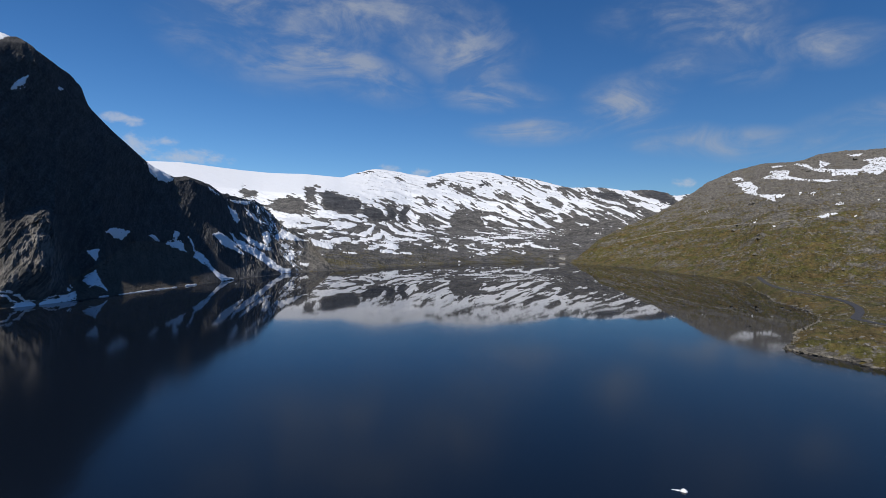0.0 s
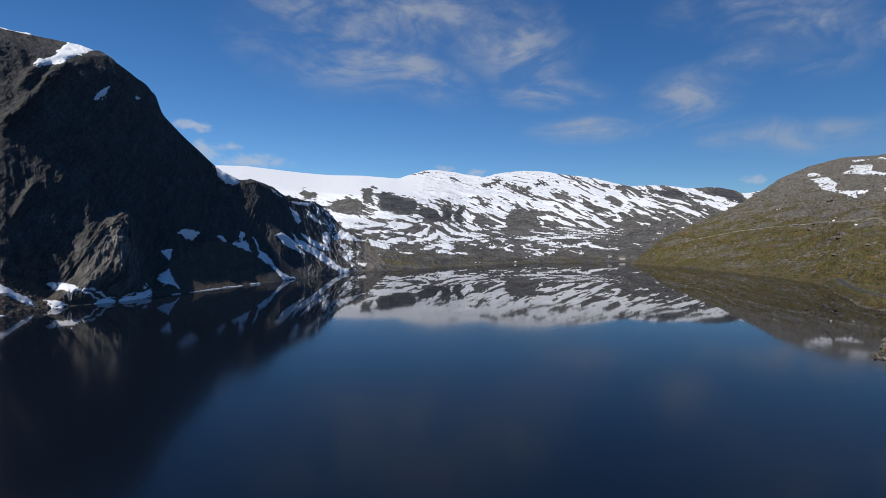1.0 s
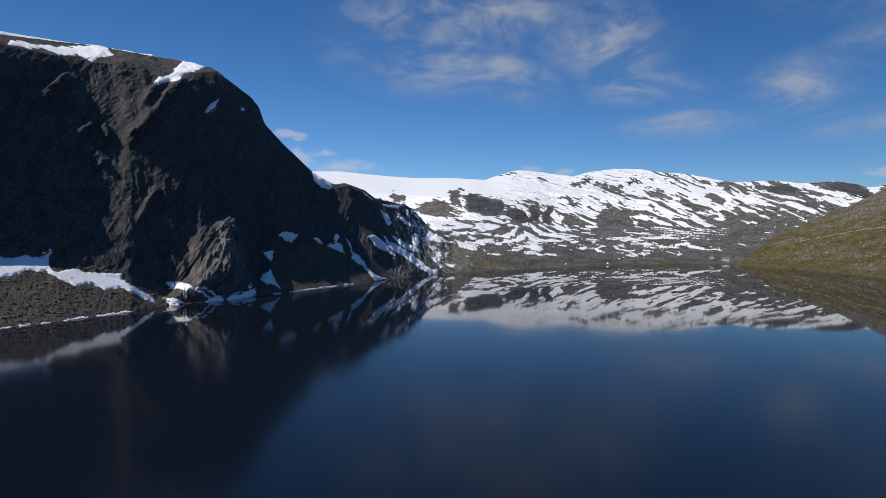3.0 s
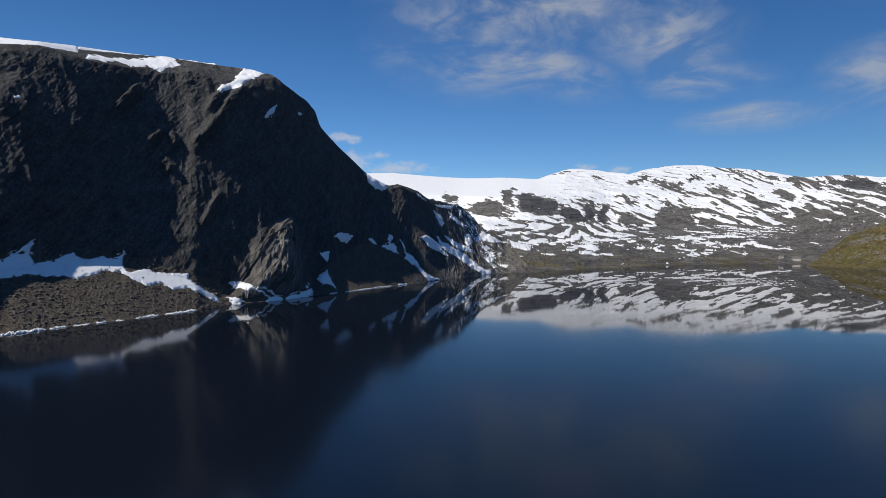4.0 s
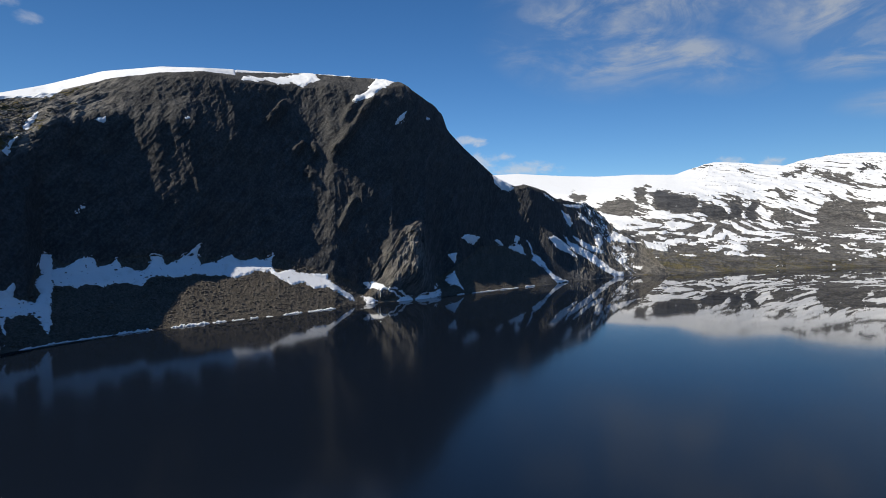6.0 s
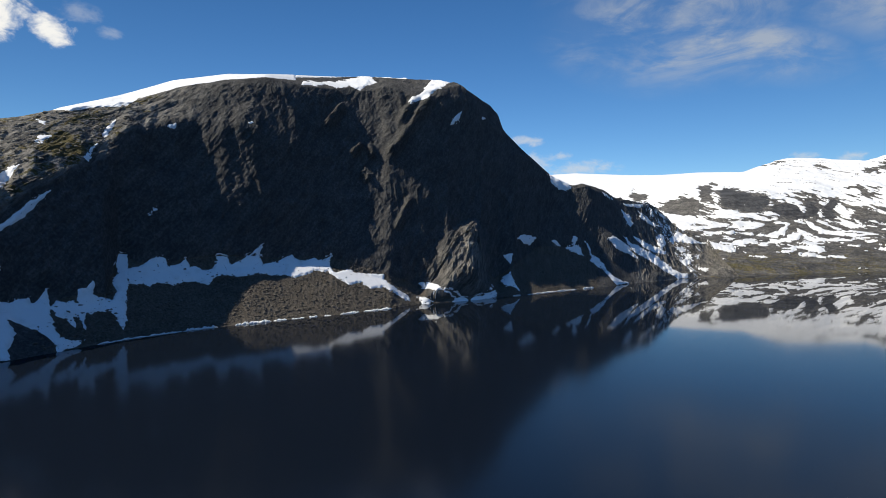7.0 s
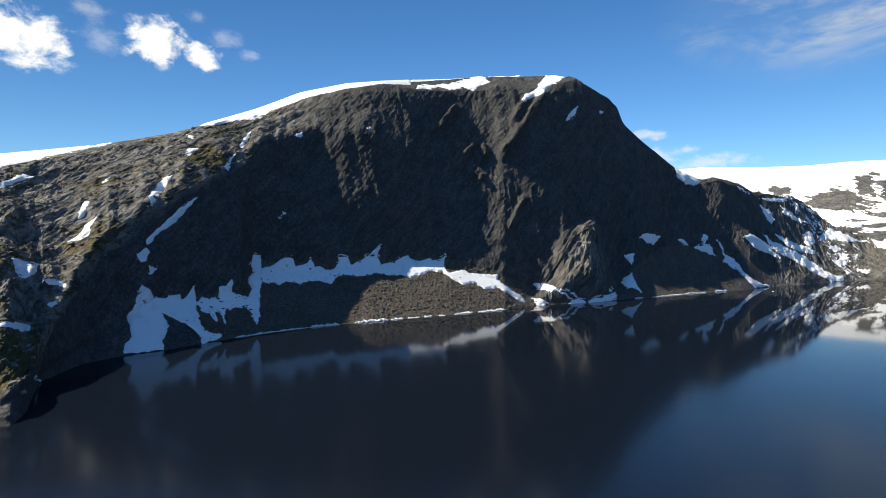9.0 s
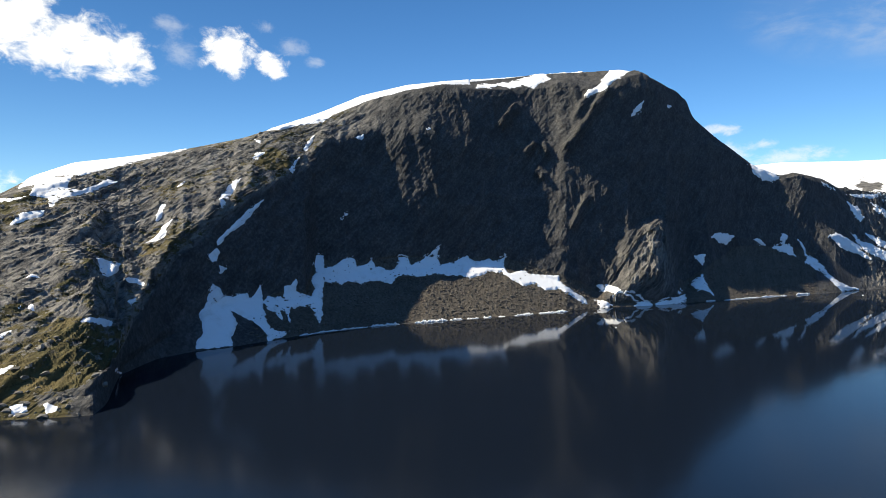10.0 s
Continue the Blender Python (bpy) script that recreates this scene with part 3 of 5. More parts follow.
def snow_patch(form, V, N, el, front, *outlines, label="patch of old snow lying on the rock", deep=0.7, ragged=0.48, name="snow_patch", soft=1.0, bias=0.0):
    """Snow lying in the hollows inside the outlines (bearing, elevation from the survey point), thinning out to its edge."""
    global snow_count
    snow_count += 1
    pts = np.array([q for o in outlines for q in o])
    (a0, e0), (a1, e1) = pts.min(0) - 0.4, pts.max(0) + 0.4
    cols = np.where((form.az >= a0) & (form.az <= a1))[0]
    if len(cols) < 3:
        return None
    c0, c1 = cols[0], cols[-1] + 1
    E, S = el[:, c0:c1], form.seg[:, c0:c1]
    band = ((E >= e0) & (E <= e1) & (S <= front) & (S >= 1)).any(axis=1)
    rows = np.where(band)[0]
    if len(rows) < 2:
        return None
    r0_, r1_ = max(rows[0] - 1, 0), rows[-1] + 2
    E, A = E[r0_:r1_], np.broadcast_to(form.az[None, c0:c1], E[r0_:r1_].shape)
    P, Q = V[r0_:r1_, c0:c1], N[r0_:r1_, c0:c1]
    depth = np.full(E.shape, -9.0, dtype=np.float32)
    jag = fractal(P[..., 0], P[..., 1], P[..., 2], 8, 5, 0.75, 50 + snow_count) + 0.6 * fractal(P[..., 0], P[..., 1], P[..., 2], 2.5, 3, 0.7, 150 + snow_count)
    for o in outlines:
        depth = np.maximum(depth, inside(o, A, E))
    field = depth * soft + ragged * 0.5 * jag - bias
    lift = np.clip(field * 6.0, -0.6, 1.0) * deep * np.clip(form.r[r0_:r1_, c0:c1] / 500, 0.25, 1)
    keepv = (field > -0.12) & (form.seg[r0_:r1_, c0:c1] <= front + 0.02)
    cell = keepv[:-1, :-1] | keepv[1:, :-1] | keepv[:-1, 1:] | keepv[1:, 1:]
    if not cell.any():
        return None
    smoothed = P.copy()
    for _ in range(2):
        smoothed[1:-1, 1:-1] = (smoothed[1:-1, 1:-1] * 2 + smoothed[:-2, 1:-1] + smoothed[2:, 1:-1] + smoothed[1:-1, :-2] + smoothed[1:-1, 2:]) / 6
    w = np.clip(field * 5, 0, 1)[..., None]
    V_ = P * (1 - w) + np.maximum(smoothed, P - 9) * w + Q * lift[..., None]
    for mask in pieces(cell):
        tagged(grid_mesh(name, V_, SNOW, keep=mask), label, "snow patch", "snow patches")


def on_mountain(*outlines, front=4.999, **more):
    return snow_patch(mountain, L_points, L_normals, L_el, front, *outlines, **more)


on_mountain([(74.03, 11.40), (68.94, 13.51), (62.67, 15.83), (56.68, 17.06), (52.36, 17.30), (51.24, 17.33), (51.25, 16.41), (54.14, 16.51), (57.93, 15.92), (61.69, 14.93), (65.40, 13.45), (66.60, 12.58), (68.84, 12.21), (70.60, 11.69)], front=5.6, name="summit_snow", label="smooth white snow cap along the mountain's rounded top", ragged=0.16)
on_mountain([(51.24, 17.39), (43.77, 17.81), (37.08, 17.59), (35.05, 17.28), (35.06, 16.92), (37.09, 16.92), (43.78, 17.12), (51.24, 16.68)], front=5.6, name="summit_snow", label="thin snow rim along the mountain's summit edge", ragged=0.1)
on_mountain([(92.15, 5.04), (91.01, 6.56), (88.65, 7.69), (85.29, 8.54), (79.30, 9.69), (79.31, 9.27), (80.75, 8.86), (83.08, 8.05), (85.74, 7.22), (87.44, 6.52), (89.47, 6.29), (90.64, 5.60)], front=5.6, name="summit_snow", label="snow band lying along the hill's rounded brow")
on_mountain([(78.88, -9.61), (78.57, -8.52), (78.12, -8.29), (78.11, -7.17), (78.49, -6.24), (77.99, -5.68), (77.69, -4.99), (77.53, -4.24), (77.17, -3.28), (76.57, -3.90), (76.17, -4.57), (75.30, -4.77), (74.57, -4.42), (74.10, -4.49), (73.89, -4.94), (73.41, -4.74), (73.03, -4.03), (72.71, -3.87), (72.56, -4.77), (72.47, -5.95), (72.32, -6.90), (71.79, -7.93), (71.14, -8.30), (70.00, -8.41), (70.44, -8.78), (71.26, -8.96), (72.07, -9.24), (72.18, -8.68), (72.76, -7.88), (73.70, -7.11), (74.69, -6.67), (75.47, -6.14), (74.96, -7.31), (75.12, -7.96), (75.60, -8.63), (75.40, -9.51)], [(72.68, -5.38), (71.97, -4.79), (71.43, -4.92), (70.67, -4.78), (70.55, -3.88), (69.84, -3.79), (69.33, -3.06), (69.17, -3.52), (69.35, -4.31), (68.46, -4.74), (67.85, -5.05), (67.56, -4.14), (67.83, -3.33), (67.38, -2.53), (67.48, -1.60), (67.25, -0.80), (66.51, -0.81), (66.58, -1.85), (66.54, -3.59), (66.73, -5.31), (66.69, -6.57), (67.04, -7.70), (67.37, -7.00), (67.98, -6.13), (69.03, -5.86), (69.86, -6.28), (69.99, -7.57), (70.37, -6.88), (70.69, -6.25), (70.75, -7.20), (71.24, -6.67), (72.04, -6.19)], [(66.75, -2.08), (65.62, -1.92), (65.04, -1.47), (64.23, -1.01), (63.43, -1.20), (63.14, -1.90), (62.39, -1.80), (61.69, -1.34), (61.34, -2.05), (60.29, -2.36), (59.41, -2.31), (59.00, -1.84), (58.81, -1.08), (58.04, -1.03), (57.58, -1.86), (56.39, -1.28), (55.26, -0.46), (54.54, 0.00), (54.91, -0.94), (54.56, -2.01), (54.57, -2.84), (55.10, -2.77), (56.59, -3.17), (57.77, -3.04), (58.95, -3.14), (59.72, -3.90), (60.89, -3.52), (61.88, -3.57), (62.76, -3.84), (64.20, -3.58), (64.84, -3.91), (65.35, -3.61), (66.65, -3.53)], [(54.80, -2.01), (53.31, -1.73), (51.77, -0.91), (50.95, -1.63), (49.59, -1.34), (48.59, -1.64), (47.76, -1.06), (47.89, -2.06), (47.25, -2.89), (45.97, -2.54), (44.81, -2.95), (43.67, -3.13), (42.24, -3.12), (42.36, -3.70), (41.68, -4.10), (40.84, -4.67), (39.73, -5.51), (38.91, -6.35), (40.01, -5.80), (41.41, -4.96), (42.25, -4.51), (43.68, -4.63), (44.65, -3.94), (45.98, -4.12), (47.14, -3.53), (48.13, -2.82), (49.48, -2.64), (50.66, -3.11), (51.44, -3.51), (52.44, -3.03), (53.62, -3.08), (54.81, -2.84)], name="snowfield", label="long ragged snowfield lying along the cliff foot above scree", ragged=0.5, deep=1.0)
on_mountain([(74.39, 6.94), (74.82, 6.05), (75.34, 5.21), (76.28, 3.93), (76.58, 4.80), (75.85, 5.85), (75.07, 6.59)], label="snow strip filling a gully in the dark cliff")
on_mountain([(72.30, 4.89), (72.84, 3.99), (73.80, 3.03), (74.86, 1.91), (75.90, 1.08), (76.68, 0.15), (76.82, 0.65), (76.15, 1.52), (75.12, 2.46), (73.80, 3.75), (73.00, 4.54)], label="snow strip filling a gully in the dark cliff")
on_mountain([(76.83, -0.01), (76.48, -0.34), (76.69, -1.22), (77.20, -1.42), (77.44, -0.66)])
on_mountain([(76.54, -1.71), (75.93, -1.95), (76.45, -2.54)])
on_mountain([(67.40, 11.28), (67.86, 10.15), (68.31, 9.47), (68.53, 10.02), (67.97, 10.82)])
on_mountain([(68.71, 9.29), (69.16, 8.44), (69.56, 7.42), (69.88, 7.86), (69.43, 8.71)])
on_mountain([(63.07, 11.23), (62.43, 11.47), (62.43, 11.08), (62.95, 11.01)])
on_mountain([(56.02, 12.20), (55.43, 12.31), (55.20, 11.97), (55.85, 11.92)])
on_mountain([(73.30, 10.69), (72.61, 10.62), (72.67, 10.29)])
on_mountain([(73.43, 8.84), (72.94, 9.40), (72.30, 9.38), (72.95, 8.69)])
on_mountain([(64.88, 3.01), (64.30, 3.53), (64.07, 3.42), (64.65, 2.90)])
on_mountain([(50.66, 16.02), (50.48, 16.39), (47.25, 16.50), (44.35, 17.11), (43.49, 17.05), (42.93, 16.59), (43.90, 16.28), (44.65, 15.78), (45.80, 16.22), (46.97, 15.89), (48.13, 16.21)], label="snow cornice patch under the summit rim")
on_mountain([(39.68, 14.66), (39.29, 15.27), (38.30, 15.62), (37.09, 16.97), (35.16, 16.78), (36.02, 16.30), (36.83, 15.86), (37.64, 15.14), (38.74, 14.86)], label="snow cornice patch under the summit rim")
on_mountain([(35.25, 12.39), (34.72, 13.30), (34.03, 13.76), (34.35, 13.01)])
on_mountain([(32.08, 12.90), (31.77, 13.23), (31.37, 13.14)])
on_mountain([(24.97, 7.19), (24.08, 7.02), (22.56, 5.90), (22.99, 5.48), (23.86, 5.64), (24.52, 6.29)])
on_mountain([(28.21, 0.62), (27.93, 0.88), (27.31, 1.02), (26.84, 0.59), (26.98, 0.96), (26.15, 0.69), (26.80, -0.04), (27.32, -0.03), (27.79, 0.40)])
on_mountain([(29.53, -1.19), (28.61, -0.98), (28.86, -1.94)])
on_mountain([(29.99, -3.78), (29.30, -3.23), (28.86, -2.91), (28.53, -3.65), (27.91, -4.85), (28.53, -4.39), (29.31, -4.47)])
on_mountain([(24.78, 0.46), (24.11, 0.29), (23.72, -0.17), (24.12, -0.07)])
on_mountain([(23.28, -0.38), (22.59, -0.18), (22.45, 0.92), (21.99, 0.61), (22.16, 0.01), (21.66, -0.49), (21.41, -1.19), (22.17, -0.94)])
on_mountain([(21.19, 0.30), (20.90, 0.00), (20.62, -0.99), (19.89, -1.48), (19.29, -2.20), (18.50, -3.15), (17.73, -3.61), (16.98, -3.91), (18.12, -4.10), (18.70, -3.40), (19.69, -2.45), (20.79, -1.73), (20.62, -1.24)], label="snow strip running down a gully to the water")
on_mountain([(38.62, -4.08), (37.52, -3.90), (36.44, -4.33), (36.02, -4.72), (36.99, -4.85), (37.91, -4.69)])
on_mountain([(36.02, -4.72), (35.11, -4.76), (34.07, -5.68), (33.13, -5.76), (33.55, -6.21), (35.66, -6.44), (34.86, -5.98), (34.59, -5.53), (35.38, -5.04)])
on_mountain([(38.79, -5.50), (37.70, -5.65), (37.16, -6.03), (37.54, -6.43), (38.25, -6.34)])
on_mountain([(33.13, -5.93), (32.26, -5.36), (31.50, -5.17), (30.39, -4.87), (30.30, -5.62), (31.50, -5.77), (33.03, -6.03)])
on_mountain([(31.04, -4.78), (30.79, -4.18), (30.59, -4.77)])
on_mountain([(91.34, 4.62), (91.03, 5.34), (90.06, 6.11), (88.26, 6.37), (88.67, 5.71), (88.88, 5.22), (87.66, 5.13), (85.75, 6.22), (84.89, 6.07), (86.19, 5.50), (87.87, 4.78), (89.09, 4.48), (89.89, 3.73), (90.07, 4.35)])
on_mountain([(92.84, 1.91), (92.18, 2.72), (91.43, 3.21), (90.36, 3.38), (90.67, 2.90), (91.81, 2.40)])
on_mountain([(93.25, 4.30), (92.53, 4.24), (91.60, 4.51), (92.53, 4.01), (93.25, 3.84)])
on_mountain([(81.65, 4.08), (81.18, 4.15), (81.52, 2.93), (81.94, 2.56)])
on_mountain([(82.80, 0.57), (82.01, 1.20), (81.53, 2.04), (80.58, 2.79), (81.06, 1.89), (81.16, 1.20), (82.01, 0.67)])
on_mountain([(86.60, -0.81), (84.74, -1.20), (84.97, -1.96), (85.93, -2.54), (86.35, -1.82)])
on_mountain([(84.63, -2.69), (84.18, -2.50), (82.65, -3.18), (82.98, -3.43), (84.01, -3.12)])
on_mountain([(88.48, -6.34), (87.16, -5.96), (85.32, -6.25), (85.46, -6.99), (86.11, -6.83), (86.95, -6.37)])
on_mountain([(92.78, -12.64), (91.78, -12.55), (91.68, -13.20), (92.64, -13.46)])
on_mountain([(90.61, -12.84), (90.26, -12.72), (89.60, -13.38), (90.39, -13.65)])
on_mountain([(91.67, -2.35), (91.29, -1.94), (90.73, -2.30)])
on_mountain([(92.62, -4.95), (92.03, -4.58), (92.11, -4.90)])
on_mountain([(91.70, -4.79), (91.13, -4.50), (91.14, -5.07)])
on_mountain([(93.37, -6.80), (92.71, -6.60), (93.37, -7.17)])
on_mountain([(93.40, -9.64), (92.60, -9.44), (93.40, -9.96)])
on_mountain([(84.21, -4.70), (83.67, -4.58), (84.03, -5.07)])
on_mountain([(80.31, 5.76), (79.34, 6.53), (79.73, 5.88)])
on_mountain([(85.29, -10.73), (84.72, -11.04), (85.07, -11.24)])
on_mountain([(19.08, 0.64), (18.49, 0.94), (17.73, 0.40), (16.85, -0.55), (16.15, -1.43), (17.14, -0.96), (18.31, -0.31)])
on_mountain([(17.73, 1.11), (16.85, 0.16), (15.39, -0.55), (13.95, -1.60), (12.81, -2.58), (11.40, -3.21), (12.24, -3.39), (13.38, -2.88), (14.52, -2.01), (15.68, -1.26), (16.56, -0.67)], label="long snow strip running down the rocky spur to the water")
on_mountain([(16.56, 0.75), (15.39, 0.16), (14.24, -0.43), (13.38, -1.01), (14.53, -0.90), (15.68, -0.31)])
on_mountain([(17.73, 3.43), (17.14, 3.01), (16.56, 2.11), (16.85, 1.70), (17.32, 2.30)])
on_mountain([(16.15, 3.29), (15.40, 2.69), (14.82, 2.10), (14.07, 1.69), (15.11, 1.93), (15.80, 2.52)])
on_mountain([(14.53, 0.75), (13.78, 0.92), (13.61, 0.04), (13.95, -0.54), (14.36, -0.07)])
on_mountain([(13.27, 0.16), (12.70, 1.21), (11.69, 0.74), (10.57, 0.16), (9.74, 0.04), (11.40, -0.02), (12.53, 0.22)])
on_mountain([(17.73, 4.08), (16.27, 3.94), (15.40, 4.10), (15.98, 3.64), (17.15, 3.77)])
on_mountain([(12.24, -1.71), (11.68, -1.24), (11.40, -1.81), (11.79, -2.05)])
on_mountain([(11.12, -1.12), (10.56, -1.00), (10.79, -1.35)])
on_mountain([(10.78, -2.27), (9.73, -2.32), (10.12, -2.61)])
on_mountain([(12.70, -0.31), (11.68, -0.54), (12.25, -0.89)])
on_mountain([(14.19, 2.98), (13.50, 2.50), (13.85, 2.45)])
on_mountain([(19.50, 5.22), (18.91, 4.92), (18.50, 4.44), (19.09, 4.68)])
on_mountain([(17.24, 5.41), (15.92, 4.82), (14.12, 3.50), (12.32, 1.53), (10.54, -0.56), (9.35, -3.04), (11.41, -3.25), (13.20, -1.17), (14.70, 0.92), (16.03, 3.02)], ragged=2.2, soft=0.4, bias=0.55, label="broken patches of melting snow between dark rocks")

# ---- the far fell with its snowfields ----
ORIGIN_F = (-0.65, 0.88, 41.9)
SHORE_F = [(-40, 1150), (-24, 1250), (-18.8, 1330), (-15.6, 1412), (-12.2, 1270), (-5.6, 1125), (-1.2, 984), (3.6, 871), (8.8, 753), (11.0, 732), (14, 760), (30, 900)]
CREST_F = [(-9.21, 7.15), (-7.63, 7.43), (-6.41, 7.44), (-4.73, 7.38), (-2.98, 7.11), (-1.63, 6.80), (0.23, 7.07), (2.89, 7.44), (4.14, 7.45), (6.18, 6.91), (7.22, 6.52), (10.97, 6.71), (14.31, 6.64), (17.15, 6.76), (22.40, 7.13), (24.76, 7.04)]
CREST_FR = [(-27.71, 5.07), (-26.37, 4.90), (-25.45, 5.29), (-23.57, 5.56), (-21.63, 5.45), (-19.63, 5.77), (-15.98, 5.89), (-14.91, 6.08), (-13.27, 6.61), (-10.49, 6.93), (-8.79, 7.28)]
az = bearings((-44.0, -30.0, 0.4), (-30.0, 25.0, 0.054), (25.0, 46.0, 0.5))
fell = Landform(ORIGIN_F, az)
r0 = table(SHORE_F, az)
e_crest = table([(-44, 4.0)] + CREST_FR + [q for q in CREST_F if q[0] > -8.5] + [(46, 5.5)], az)
shore = (r0, np.zeros_like(r0))
beach = fell.ray(*shore, np.full_like(az, -0.75), np.full_like(az, 0.07))
bench = fell.ray(*beach, np.interp(az, [-30, -20, -8, 0, 8, 16], [0.4, 0.6, 1.6, 1.9, 1.8, 2.3]), np.interp(az, [-20, -8, 8], [0.13, 0.12, 0.12]))
mid = fell.ray(*bench, np.interp(az, [-26, -12, 0, 5, 25], [3.6, 4.8, 4.9, 4.4, 5.2]), np.interp(az, [-20, 0, 5, 15], [0.34, 0.36, 0.45, 0.3]))
top = fell.ray(*mid, e_crest, np.tan(np.radians(e_crest)) + np.interp(az, [-20, 0, 10], [0.12, 0.1, 0.06]))
back1 = (top[0] + 150, top[1] - 8)
back2 = (np.minimum(top[0] + 900, 4700), top[1] - 200)
fell.rows([(r0 - 30, np.full_like(r0, -4.0)), shore, beach, bench, mid, top, back1, back2], [4, 30, 70, 110, 75, 6, 5])
fell.eased(3)
fell.place()
seg = fell.seg
x, y, z = fell.x, fell.y, fell.z
land = np.clip((seg - 1.02) * 6, 0, 1) * np.clip((5.15 - seg) * 3, 0.15, 1)
slabs = fractal(x / 150, y / 200, (z + 0.35 * x) / 26, 1.0, 5, 0.55, 61, True)
lumps = fractal(x, y, z * 2, 130, 5, 0.55, 71)
grit = fractal(x, y, z, 14, 3, 0.6, 81, True)
dome = np.clip((fell.az[None] - 4.5) / 2, 0, 1) * np.clip((seg - 3.6) * 3, 0, 1)
fell.push(land * (1 - 0.9 * dome) * (9 * slabs + 9 * lumps * np.clip(seg - 1.2, 0.1, 1) + 1.6 * grit))
F_el = fell.elevation()
A = np.broadcast_to(fell.az[None], F_el.shape)
# share of snow: thin on the low moor, heavy on the upper slopes, whole on the ice dome
cover = np.interp(F_el, [-2.0, -0.9, -0.2, 0.8, 1.8, 2.8, 4.2, 5.5, 7.5], [0.05, 0.34, 0.43, 0.45, 0.49, 0.53, 0.59, 0.67, 0.77])
cover -= 0.22 * np.clip((-9 - A) / 8, 0, 1) * np.clip((3.6 - F_el) / 2, 0, 1)
cover -= 0.12 * np.clip((-13 - A) / 5, 0, 1)
cover += 0.04 * np.clip((A - 2) / 6, 0, 1)
flat = np.clip((1.7 - F_el) / 1.4, 0, 1) + 0.5 * np.clip((A - 3) / 5, 0, 1)
lean = 0.45 - 0.36 * np.clip(flat, 0, 1)
bow = 0.40 * fractal(A / 3.0, F_el / 1.6, F_el * 0, 1.0, 3, 0.5, 90)
streaks = fractal((F_el - lean * A + bow) / 0.35, (A + lean * F_el + bow) / 1.9, F_el * 0, 1.0, 4, 0.5, 91)
spots = fractal((F_el - lean * A + 0.6 * bow) / 0.17, (A + lean * F_el) / 0.95, F_el * 0, 1.0, 3, 0.5, 95)
flecks = fractal((F_el - 0.8 * lean * A) / 0.085, (A + lean * F_el) / 0.45, F_el * 0, 1.0, 3, 0.6, 99)
snow = cover - 0.015 + 0.58 * streaks + 0.48 * spots + 0.26 * flecks
dark_crag = 0 * A
whole = inside([(8.0, 8.5), (-9.0, 8.5), (-9.0, 6.3), (-5.5, 5.5), (-4.0, 4.9), (0.0, 4.6), (5.0, 4.3), (7.6, 5.0), (10.2, 4.8), (13.0, 3.6), (17.0, 4.6), (26.0, 5.0), (26.0, 8.5)], A, F_el)
snow = np.maximum(snow, np.clip(0.5 + 4 * (whole + 0.5 * spots), 0, 1.0) * (whole > -0.4))


def bare(outline, dark=False):
    """Rock that stays free of snow inside an outline; dark gives a steep crag the darker rock colour."""
    global snow, dark_crag
    crag = np.clip(inside(outline, A, F_el) / 0.22 + 0.25 + 1.6 * spots + 1.8 * flecks, 0, 1)
    snow = snow - 0.7 * crag
    if dark:
        dark_crag = np.maximum(dark_crag, crag)


bare([(9.34, 4.76), (8.80, 5.30), (7.21, 4.70), (5.39, 4.37), (5.14, 3.70), (5.64, 2.73), (7.20, 2.87), (8.26, 3.22), (8.80, 3.23), (9.23, 3.91)], dark=True)
bare([(5.13, 3.26), (4.12, 3.51), (2.87, 3.21), (2.72, 2.40), (3.61, 2.14), (4.62, 2.43)], dark=True)
bare([(10.97, 5.36), (9.88, 5.72), (9.34, 5.59), (9.88, 4.77), (9.60, 3.64), (10.69, 3.94), (10.97, 4.80)])
bare([(14.30, 3.55), (13.46, 4.28), (12.07, 4.54), (10.96, 4.06), (10.69, 3.38), (12.06, 2.83), (13.74, 2.97)])
bare([(2.63, 3.47), (1.65, 3.71), (1.64, 2.11), (2.52, 2.23)], dark=True)
bare([(1.17, 3.16), (0.22, 4.09), (0.44, 1.82), (1.16, 2.10)], dark=True)
bare([(-0.73, 2.06), (-1.65, 3.08), (-2.56, 2.29), (-2.79, 1.61), (-1.88, 1.78)])
bare([(-4.10, 2.76), (-7.25, 3.15), (-7.67, 1.67), (-6.45, 1.55), (-4.33, 1.23)])
bare([(6.18, 6.91), (4.14, 7.45), (3.88, 7.23), (4.89, 6.85)])
bare([(2.40, 6.93), (0.47, 6.67), (1.18, 6.34), (1.91, 6.54)])
bare([(-0.94, 5.70), (-2.98, 6.61), (-4.08, 7.03), (-3.43, 6.17), (-2.54, 5.72)])
bare([(-3.65, 6.31), (-5.58, 6.03), (-6.42, 5.64), (-4.74, 5.24), (-3.87, 5.79)])
bare([(-6.83, 6.10), (-7.43, 6.58), (-8.24, 6.33), (-8.12, 5.86), (-7.24, 5.87)], dark=True)
bare([(17.44, 4.63), (16.86, 5.32), (16.29, 4.91), (15.44, 4.89), (15.15, 4.48), (16.58, 4.16)])
bare([(-22.61, 5.48), (-25.45, 5.29), (-26.29, 4.75), (-26.49, 3.87), (-25.47, 4.25), (-24.06, 4.91)], dark=True)
bare([(-18.36, 5.30), (-20.64, 5.42), (-21.40, 4.87), (-19.65, 4.63)], dark=True)
